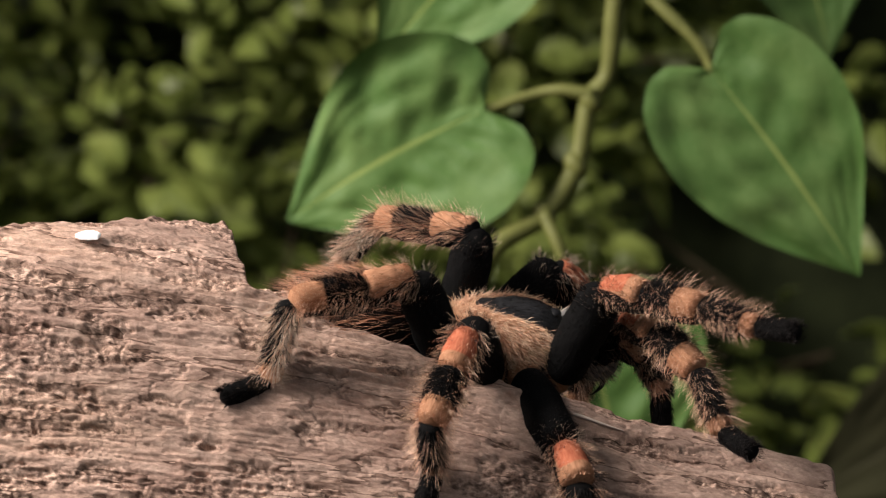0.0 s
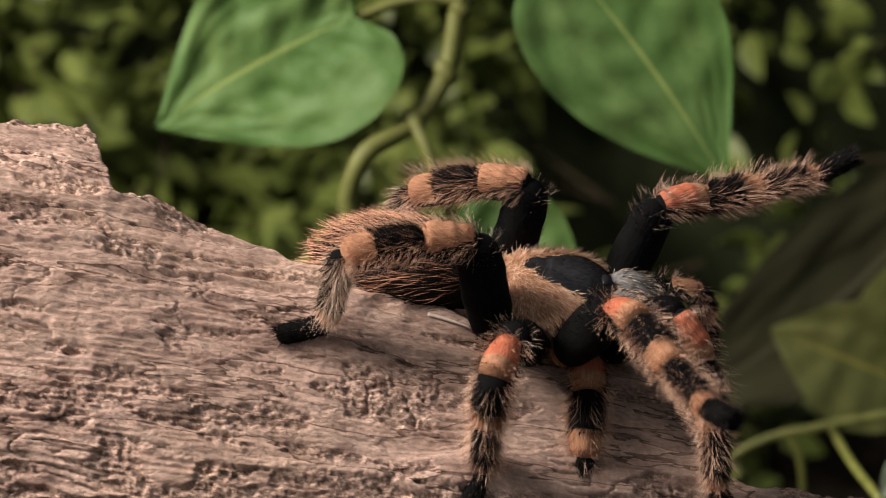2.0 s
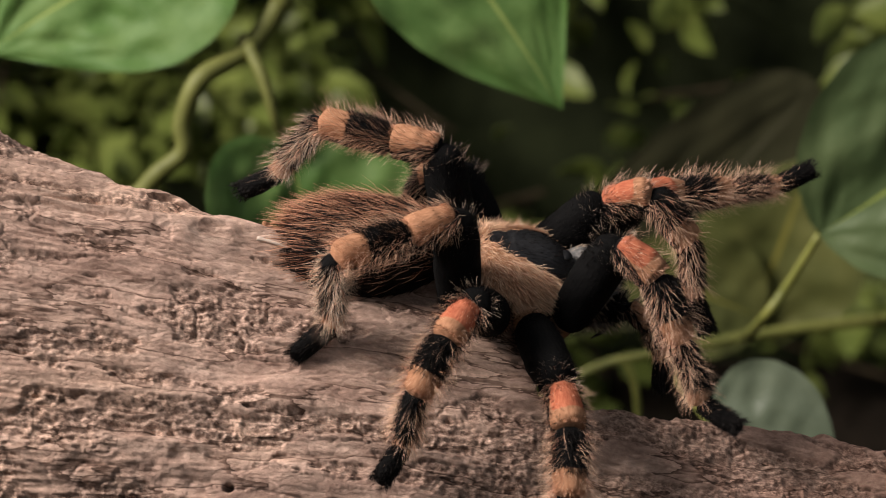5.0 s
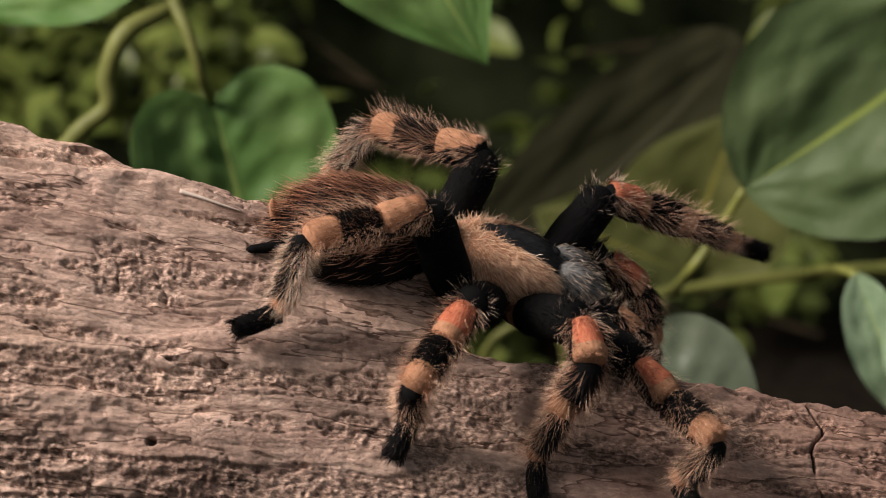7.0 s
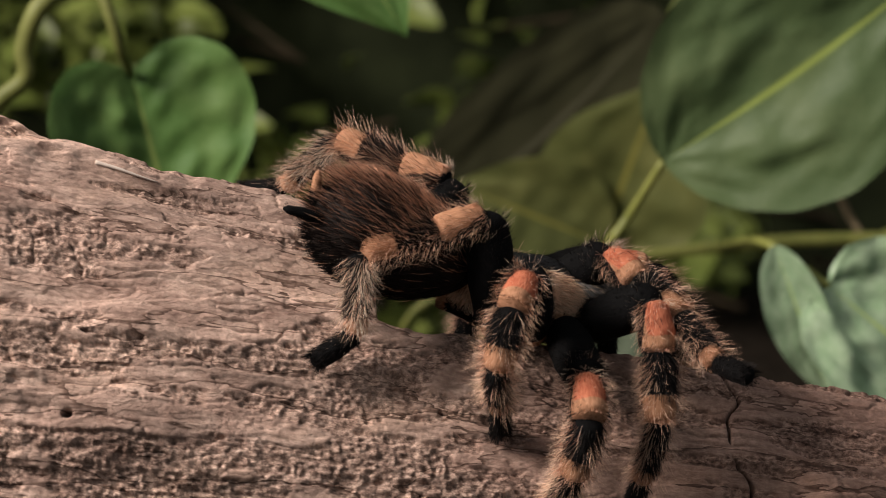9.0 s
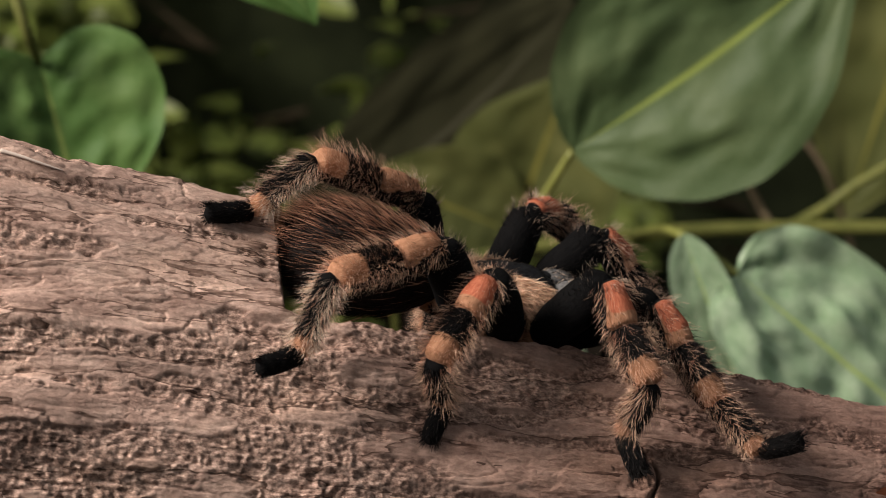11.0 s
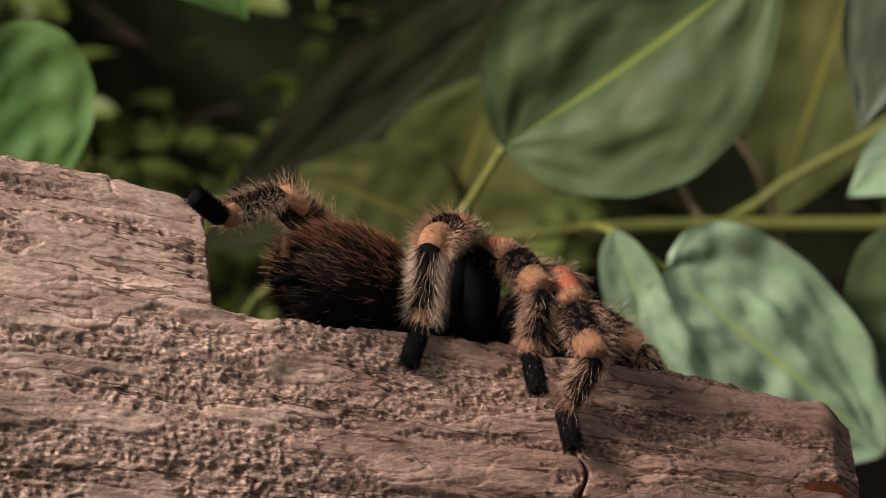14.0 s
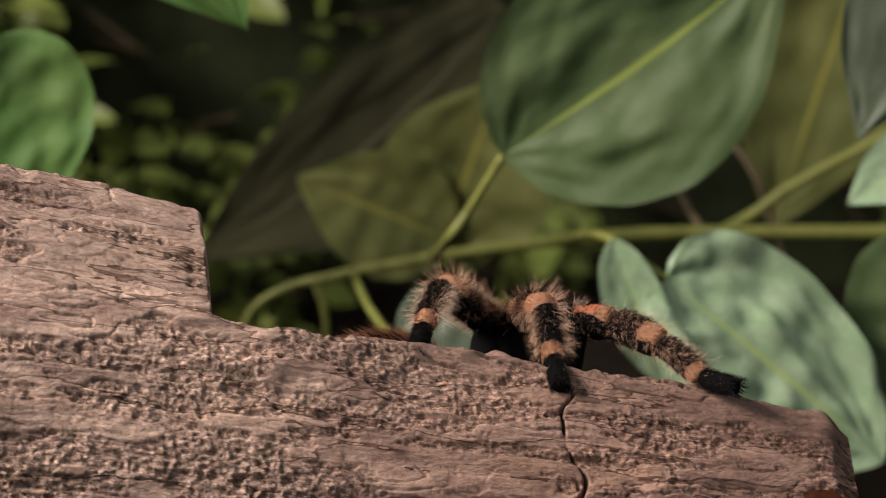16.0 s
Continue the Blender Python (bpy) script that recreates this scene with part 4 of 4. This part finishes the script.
    # limbs; number five is the pedipalp
    for n in (1, 2, 3, 4, 5):
        made = segment_set(n)
        hx, hy = HIPS[n]
        for side in "RL":
            sg = -1 if side == "R" else 1
            h = np.array([hx, sg * hy, -0.0042])
            root = np.array([hx * 0.45, sg * hy * 0.35, -0.0055])
            d = h - root
            cx = part("coxa", limb_mesh("coxa", float(np.linalg.norm(d)) * 1.12, 0.0027 if n < 5 else 0.002, 0.0029 if n < 5 else 0.0019, 0.0, [(0.70, "k"), (2, "t")], 12, 10), spider)
            part("bristles", limb_hair(float(np.linalg.norm(d)) * 1.12, 0.0027 if n < 5 else 0.0018, [(260, 0.1, 0.9, 0.0006, 0.0014, 0.8, 0.00007, 1, "all"), (240, 0.6, 1.0, 0.0007, 0.0019, 0.7, 0.00005, 0, "all")], [H_GOLD, H_BLACK], 90 + n), cx)
            cx.matrix_local = leaf_pose(Vector(root), Vector(h), (0, 0, 1))
            row = []
            for name, me, hair in made:
                ob = part(name, me, spider)
                part("bristles", hair, ob)
                row.append(ob)
            limbs[side + str(n)] = row
    return spider, abd, limbs


spider, abdomen, limbs = build_tarantula()


# ---------- what moves ----------
def smooth_rows(rows, times):
    """Values between keyed rows (time first), gliding without overshoot."""
    a = np.array(rows, float)
    t, v = a[:, 0], a[:, 1:]
    hstep = np.diff(t)[:, None]
    slope = np.diff(v, axis=0) / hstep
    m = np.zeros_like(v)
    same = slope[:-1] * slope[1:] > 0
    m[1:-1] = np.where(same, 2 * slope[:-1] * slope[1:] / np.where(same, slope[:-1] + slope[1:], 1), 0)
    m[0], m[-1] = slope[0], slope[-1]
    k = np.clip(np.searchsorted(t, times, "right") - 1, 0, len(t) - 2)
    x = ((times - t[k])[:, None]) / hstep[k]
    h = hstep[k]
    return (2 * x ** 3 - 3 * x ** 2 + 1) * v[k] + (x ** 3 - 2 * x ** 2 + x) * h * m[k] + (3 * x ** 2 - 2 * x ** 3) * v[k + 1] + (x ** 3 - x ** 2) * h * m[k + 1]


def limb_poses(key, angles):
    """Poses of the segments of one limb from its swing and the rise of each segment, in degrees."""
    n, sg = int(key[1]), -1 if key[0] == "R" else 1
    p = Vector((HIPS[n][0], sg * HIPS[n][1], -0.0042))
    az = radians(angles[0]) * sg
    flat = Vector((math.cos(az), math.sin(az), 0))
    side = Vector((-math.sin(az), math.cos(az), 0))
    out = []
    for L, e in zip(BONES[n], angles[1:]):
        e = radians(e)
        d = flat * math.cos(e) + Vector((0, 0, math.sin(e)))
        m = Matrix((d, side, d.cross(side))).transposed().to_4x4()
        m.translation = p
        out.append(m)
        p = p + d * L
    return out


def stride(rows, start, end, phase):
    """Two unhurried steps between the rows on both sides of a pause in the record."""
    before, after = [r for r in rows if r[0] <= start][-1], [r for r in rows if r[0] >= end][0]
    made = []
    for k in range(1, 8):
        x = k / 8
        a = [p + (q - p) * (3 * x * x - 2 * x ** 3) for p, q in zip(before, after)]
        a[0] = before[0] + (after[0] - before[0]) * x
        beat = 2 * math.pi * (2 * x + phase)
        fade = math.sin(math.pi * x)
        a[1] += 10 * fade * math.cos(beat)
        lift = fade * max(0.0, math.sin(beat))
        a[2] += 14 * lift
        a[4] += 10 * lift
        made.append(tuple(a))
    return sorted(rows + made)


def body_pose(r):
    m = Euler((0, 0, radians(r[3]))).to_matrix() @ Euler((0, radians(r[4]), 0)).to_matrix() @ Euler((radians(r[5]), 0, 0)).to_matrix()
    m = m.to_4x4()
    m.translation = [c / 1000 for c in r[:3]]
    return m


def motions():
    times = np.round(np.arange(0, 16.001, 0.1), 3)
    # the body: seconds, millimetres, heading, dip and lean, then the abdomen's dip and swing
    body = [
        (0, -44.8, 424.3, 195.0, 5, 7, 7, -11, 7),
        (0.5, -35.5, 423.3, 195.0, 2, 8, 1, -14, 0),
        (1, -26.9, 425.7, 191.1, 17, 11, 13, -9, -6),
        (1.5, -19.6, 424.1, 189.5, 9, 10, 13, -4, -1),
        (2, -12.8, 414.6, 187.3, -2, 10, 17, -16, -5),
        (2.5, -5.5, 425.3, 180.7, -0, 13, 7, -11, 5),
        (3, -2.9, 415.0, 179.3, 0, 16, 12, -2, 1),
        (3.5, -0.2, 408.5, 181.8, -6, 9, 16, -4, 1),
        (4, 4.5, 421.3, 178.4, -3, 8, 13, -12, 6),
        (4.2, 6.0, 421.2, 178.3, -3, 9, 13, -12, 6),
        (6.3, 15.2, 408.9, 175.5, 17, 20, 22, -17, 13),
        (6.5, 16.9, 408.6, 174.2, 17, 21, 22, -16, 11),
        (7, 21.1, 419.1, 169.9, 10, 19, 9, -12, 13),
        (7.5, 25.4, 415.9, 169.5, 16, 21, 13, -16, 8),
        (8, 29.5, 424.1, 165.7, 4, 21, 2, -17, 9),
        (8.5, 33.1, 417.3, 165.0, 21, 17, 14, -6, -2),
        (9, 38.0, 412.7, 161.6, 26, 11, 1, 15, -7),
        (9.5, 42.2, 418.8, 158.2, 22, 12, 10, 7, -8),
        (9.7, 44.2, 418.5, 157.3, 22, 13, 10, 6, -11),
        (11.8, 55.6, 422.4, 155.0, 17, 11, -3, -0, -9),
        (12, 56.2, 422.2, 155.5, 15, 8, -3, 0, -9),
        (12.5, 56.5, 419.9, 155.1, 18, 10, 0, 6, -1),
        (13, 58.5, 421.6, 153.8, 21, 12, -3, 7, -3),
        (13.5, 57.7, 425.3, 151.0, 16, 20, -15, -4, 19),
        (14, 58.5, 427.2, 148.4, 19, 17, -14, -2, 21),
        (14.5, 56.7, 429.9, 141.0, 31, 35, -26, -19, 7),
        (15, 60.4, 430.6, 138.3, 25, 31, -30, -16, 9),
        (15.5, 66.7, 433.9, 132.1, 22, 20, -36, -14, 13),
        (16, 66.8, 434.4, 129.6, 20, 19, -41, -19, 18),
    ]
    # legs: seconds, swing from straight ahead, rise of femur, patella, tibia, metatarsus and tarsus
    gait = {}
    gait["R1"] = [
        (0, 41, 69, 11, 7, 3, 12), (0.5, 38, 46, 2, 8, 13, 69), (1, 58, 24, -27, -21, -15, -111), (1.5, 58, 6, -17, -11, -76, -85), (2, 36, 49, -46, -63, -72, -48),
        (2.5, 51, 40, -15, -86, -80, -23), (3, 43, 61, -26, -91, -84, -16), (3.5, 30, 54, -51, -103, -96, -40), (4, 55, 51, -25, -91, -84, -31), (4.2, 58, 50, -25, -93, -87, -30),
        (6.3, -13, 95, 4, 11, 18, 47), (6.5, 49, 78, 40, 45, 50, 59), (7, 54, 6, -12, -3, -108, -18), (7.5, 51, 26, -54, -49, -43, -34), (8, 49, 24, -54, -56, -51, -49),
        (8.5, 76, 32, -43, -39, -101, -47), (9, 87, 31, -61, -70, -96, -100), (9.5, 59, 76, 22, 27, 32, 49), (9.7, 67, 46, 14, 1, 6, 32), (11.8, 47, 31, -68, -56, -43, 32),
        (12, 44, 32, -66, -57, -49, 18), (12.5, 44, 41, -59, -54, -48, 13), (13, 50, 46, -56, -55, -55, 3), (13.5, -5, 36, -1, -17, -12, 9), (14, -12, 16, -22, -50, -75, -60),
        (14.5, -12, 16, -22, -50, -75, -60), (15, -12, 16, -22, -50, -75, -60), (15.5, -12, 16, -22, -50, -75, -60), (16, -12, 16, -22, -50, -75, -60),
    ]
    gait["R2"] = [
        (0, 68, -15, -21, -71, -67, -59), (0.5, 70, -1, -41, -37, -109, -129), (1, 97, 22, -32, -27, -120, -69), (1.5, 96, 23, -31, -25, -123, -87), (2, 56, 56, 19, -6, -1, 20),
        (2.5, 57, 4, -19, -13, -73, -123), (3, 66, 2, -34, -30, -126, -90), (3.5, 51, 62, 9, 11, 10, 27), (4, 61, 2, -12, -5, -86, -131), (4.2, 65, -9, -19, -13, -118, -77),
        (6.3, 80, 23, -12, -110, -106, -30), (6.5, 81, 28, -12, -95, -118, -51), (7, 77, 26, -23, -103, -99, -35), (7.5, 77, 53, 7, 8, 13, 27), (8, 59, -4, -38, -31, -26, -129),
        (8.5, 91, -12, -18, -12, -111, -119), (9, 108, -9, -36, -104, -133, -74), (9.5, 91, 27, -31, -25, -102, -133), (9.7, 47, 69, -52, -45, -38, 22), (11.8, 88, 29, -49, -43, -139, -74),
        (12, 82, 31, -36, -107, -101, -33), (12.5, 69, 55, -47, -57, -112, -43), (13, 71, 62, -36, -82, -97, -31), (13.5, 63, 58, -34, -88, -91, -35), (14, 81, 54, -43, -46, -120, -56),
        (14.5, 65, 56, -12, -37, -33, 5), (15, 61, 66, -14, -35, -30, -10), (15.5, 64, 70, -13, -45, -40, -28), (16, 61, 68, -20, -35, -51, -29),
    ]
    gait["R3"] = [
        (0, 111, 47, -41, -40, -113, -51), (0.5, 125, 39, -52, -52, -106, -46), (1, 152, 31, -22, -31, -85, -26), (1.5, 103, 23, -39, -34, -113, -57), (2, 102, 34, -17, -98, -99, -37),
        (2.5, 114, 27, -36, -31, -106, -44), (3, 126, 40, -26, -91, -87, -24), (3.5, 133, 50, -47, -81, -75, -13), (4, 131, 34, -27, -23, -85, -22), (4.2, 130, 30, -26, -29, -82, -19),
        (6.3, 117, 24, -20, -102, -124, -67), (6.5, 119, 27, -17, -80, -118, -105), (7, 121, 16, -43, -38, -133, -76), (7.5, 135, 19, -50, -45, -126, -71), (8, 125, 9, -42, -36, -117, -52),
        (8.5, 156, 19, -43, -37, -104, -41), (9, 136, 44, -33, -78, -135, -128), (9.5, 130, 42, -30, -26, -124, -133), (9.7, 135, 41, -39, -35, -136, -79), (11.8, 138, 46, -50, -48, -127, -65),
        (12, 115, 38, -41, -37, -129, -141), (12.5, 120, 57, -40, -36, -122, -127), (13, 128, 57, -39, -40, -118, -119), (13.5, 114, 52, -44, -54, -113, -125), (14, 79, 96, -5, -29, -89, -59),
        (14.5, 89, 100, -3, -26, -78, -63), (15, 93, 99, -3, -32, -81, -70), (15.5, 109, 86, -2, -31, -84, -70), (16, 105, 92, -4, -24, -79, -69),
    ]
    gait["R4"] = [
        (0, 154, 63, -11, -6, -78, -17), (0.5, 158, 81, -9, -8, -78, -21), (1, 159, 73, 2, -17, -102, -46), (1.5, 156, 71, -13, -7, -94, -26), (2, 162, 73, 0, -12, -85, -18),
        (2.5, 156, 54, -6, -1, -67, -9), (3, 169, 56, -14, -7, -67, -8), (3.5, 170, 68, -11, -5, -55, -5), (4, 132, 78, -6, -7, -102, -48), (4.2, 131, 78, -13, -8, -101, -45),
        (6.3, 169, 61, -38, -32, -104, -45), (6.5, 172, 59, -37, -35, -103, -46), (7, 159, 50, -26, -19, -92, -29), (7.5, 171, 43, -34, -26, -88, -27), (8, 154, 36, -32, -24, -68, -8),
        (8.5, 161, 63, -27, -23, -113, -57), (9, 189, 72, -27, -20, -96, -41), (9.5, 175, 67, -22, -17, -90, -25), (9.7, 176, 64, -21, -16, -90, -23), (11.8, 174, 43, -18, -13, -71, -14),
        (12, 174, 44, -14, -10, -69, -13), (12.5, 179, 44, -14, -8, -69, -13), (13, 183, 41, -17, -13, -60, -16), (13.5, 138, 103, 4, -25, -121, -68), (14, 135, 108, 3, -19, -108, -62),
        (14.5, 157, 95, -11, -35, -102, -69), (15, 155, 89, -10, -31, -99, -65), (15.5, 153, 99, -10, -7, -64, -58), (16, 149, 109, -8, -2, -53, -60),
    ]
    gait["L1"] = [
        (0, -54, 31, 11, -14, -43, -2), (0.5, -43, 56, -8, -52, -78, -20), (1, -56, 70, -30, -45, -39, -7), (1.5, -17, 90, -6, -30, -65, -11), (2, 32, 73, -1, 3, 7, 22),
        (2.5, 25, 4, -35, -54, -48, -20), (3, -41, 51, 9, -40, -88, -31), (3.5, 38, 103, 17, 17, 20, 20), (4, 50, 97, 21, 21, 26, 38), (4.2, 34, 74, -4, 6, 13, 33),
        (6.3, 10, 13, -6, -19, -21, 0), (6.5, 4, 0, -50, -46, -54, -14), (7, 16, 70, -12, -7, -11, -7), (7.5, -57, 44, 14, -18, -14, 42), (8, 20, 70, -9, -11, -6, -2),
        (8.5, -6, 20, -27, -23, -32, -14), (9, -81, 40, -14, -13, -23, 2), (9.5, 7, -2, -28, -40, -35, 20), (9.7, -73, 70, 2, -19, -84, -28), (11.8, 35, 27, -62, -79, -101, -47),
        (12, 12, 26, -12, -15, -90, -39), (12.5, -4, 35, -14, -49, -74, -45), (13, -2, 37, -15, -53, -74, -49), (13.5, 19, 44, -13, -52, -73, -48), (14, 16, 40, -15, -54, -75, -50),
        (14.5, 38, 64, 5, -34, -65, -30), (15, 40, 66, 6, -32, -64, -26), (15.5, -68, 35, 35, 7, -31, 5), (16, 35, 70, 12, -25, -60, -19),
    ]
    gait["L2"] = [
        (0, 68, 20, -67, -98, -110, -99), (0.5, 84, 37, -59, -104, -108, -97), (1, -8, 24, -26, -60, -77, -60), (1.5, -14, 37, -26, -59, -76, -59), (2, -80, 0, -29, -47, -71, -45),
        (2.5, -74, -4, -20, -37, -62, -35), (3, 73, 13, -82, -112, -111, -94), (3.5, 45, 99, 13, 0, -76, -52), (4, -37, 22, 38, -73, -106, -36), (4.2, -37, 22, 38, -73, -106, -36),
        (6.3, 65, 107, 13, 16, 5, -91), (6.5, 50, -3, -65, -101, -112, -100), (7, -6, 21, -25, -58, -75, -58), (7.5, 61, 111, 10, 7, 0, 3), (8, -3, 26, -16, -52, -72, -48),
        (8.5, 37, 107, -7, -3, -2, -2), (9, -22, 28, -3, -38, -71, -42), (9.5, -17, 40, -21, -55, -75, -53), (9.7, 60, 22, -73, -106, -106, -74), (11.8, 12, 82, 23, 18, 11, 30),
        (12, 1, 30, -16, -53, -74, -50), (12.5, -14, 33, -27, -63, -80, -60), (13, 25, 17, -34, -70, -86, -68), (13.5, -23, 31, 19, -20, -63, -12), (14, -26, 19, 17, -20, -49, -10),
        (14.5, 53, 53, 3, -37, -64, -28), (15, 68, 60, 2, -37, -65, -30), (15.5, 63, 65, 7, -32, -63, -25), (16, 58, 70, 14, -24, -58, -17),
    ]
    gait["L3"] = [
        (0, 18, 48, -47, -79, -91, -79), (0.5, 63, 117, 20, -75, -96, -80), (1, 20, 108, 12, -83, -102, -88), (1.5, 101, -8, -62, -98, -111, -99), (2, 125, -16, -53, -93, -108, -94),
        (2.5, 89, 48, -48, -96, -109, -97), (3, 68, 72, -23, -79, -99, -78), (3.5, 74, 91, -5, -73, -97, -80), (4, 109, 32, -59, -104, -112, -93), (4.2, 100, 28, -67, -106, -112, -93),
        (6.3, 191, 67, -1, -41, -67, -36), (6.5, 190, 64, 3, -41, -67, -36), (7, 88, -3, -27, -73, -93, -70), (7.5, 63, -1, -33, -73, -91, -73), (8, 95, 9, -40, -66, -78, -67),
        (8.5, 74, -12, -74, -101, -111, -101), (9, 56, 20, -44, -80, -96, -81), (9.5, 58, -12, -55, -92, -106, -92), (9.7, 58, -12, -55, -92, -106, -92), (11.8, 86, 9, -45, -82, -98, -83),
        (12, 86, 9, -45, -82, -98, -83), (12.5, 95, -3, -43, -82, -98, -83), (13, 82, 2, -41, -80, -96, -80), (13.5, 51, 25, -19, -59, -79, -56), (14, 38, 15, -14, -54, -76, -51),
        (14.5, 95, 52, -3, -43, -69, -39), (15, 105, 58, -1, -40, -67, -35), (15.5, 102, 66, 8, -30, -61, -24), (16, 104, 71, 15, -22, -56, -14),
    ]
    gait["L4"] = [
        (0, 144, 97, -12, -9, -54, -73), (0.5, 210, 77, -3, -7, -3, -98), (1, 168, 62, -12, -19, -74, -19), (1.5, 155, 92, 0, 1, -64, -28), (2, 170, 94, -13, -27, -70, -50),
        (2.5, 147, 86, -22, -18, -55, -94), (3, 151, 84, -22, -20, -59, -93), (3.5, 158, 86, -18, -13, -58, -91), (4, 160, 75, -17, -13, -64, -62), (4.2, 164, 74, -18, -12, -65, -62),
        (6.3, 192, 47, 2, 6, -72, -15), (6.5, 191, 44, 4, 3, -68, -11), (7, 143, 93, -19, -12, -70, -80), (7.5, 137, 89, -26, -18, -67, -91), (8, 211, 74, -3, 4, -39, -133),
        (8.5, 191, 74, 3, 8, -44, -74), (9, 127, 80, 2, 7, -51, -20), (9.5, 173, 65, 15, 18, -55, -3), (9.7, 141, 60, 4, 0, -57, -23), (11.8, 190, 72, 13, 18, -41, 0),
        (12, 193, 70, 16, 23, -38, 3), (12.5, 196, 63, 16, 21, -29, 8), (13, 192, 57, 15, 20, -31, 7), (13.5, 201, 48, 6, 11, -38, -4), (14, 203, 38, 12, 20, -25, 17),
        (14.5, 183, 60, -26, -11, -16, 3), (15, 197, 36, -5, -10, -25, 31), (15.5, 150, 0, -35, -65, -80, -60), (16, 150, 0, -35, -65, -80, -60),
    ]
    # the palps feel their way in small strokes
    palps = [(t, 14 + 6 * math.sin(1.9 * t), 30 + 9 * math.sin(2.3 * t + 1), -18 + 8 * math.sin(2.3 * t), -55 + 8 * math.sin(1.7 * t), -80) for t in np.arange(0, 16.3, 0.4)]
    gait["R5"] = palps
    gait["L5"] = [(t, *p[1:]) for t, p in zip(np.arange(0, 16.3, 0.4), palps[3:] + palps[:3])]
    b = smooth_rows(body, times)
    walk(spider, [(t, body_pose(r)) for t, r in zip(times, b)])
    walk(abdomen, [(t, pose(-0.0098, 0, 0.001, 0, r[6], r[7])) for t, r in zip(times, b)])
    for key, rows in gait.items():
        if key[1] != "5":
            phase = 0.5 * ((int(key[1]) + (key[0] == "L")) % 2) + 0.06 * int(key[1])
            rows = stride(stride(rows, 4.2, 6.3, phase), 9.7, 11.8, phase)
        track = [limb_poses(key, a) for a in smooth_rows(rows, times)]
        for i, ob in enumerate(limbs[key]):
            walk(ob, [(t, ms[i]) for t, ms in zip(times, track)])


motions()
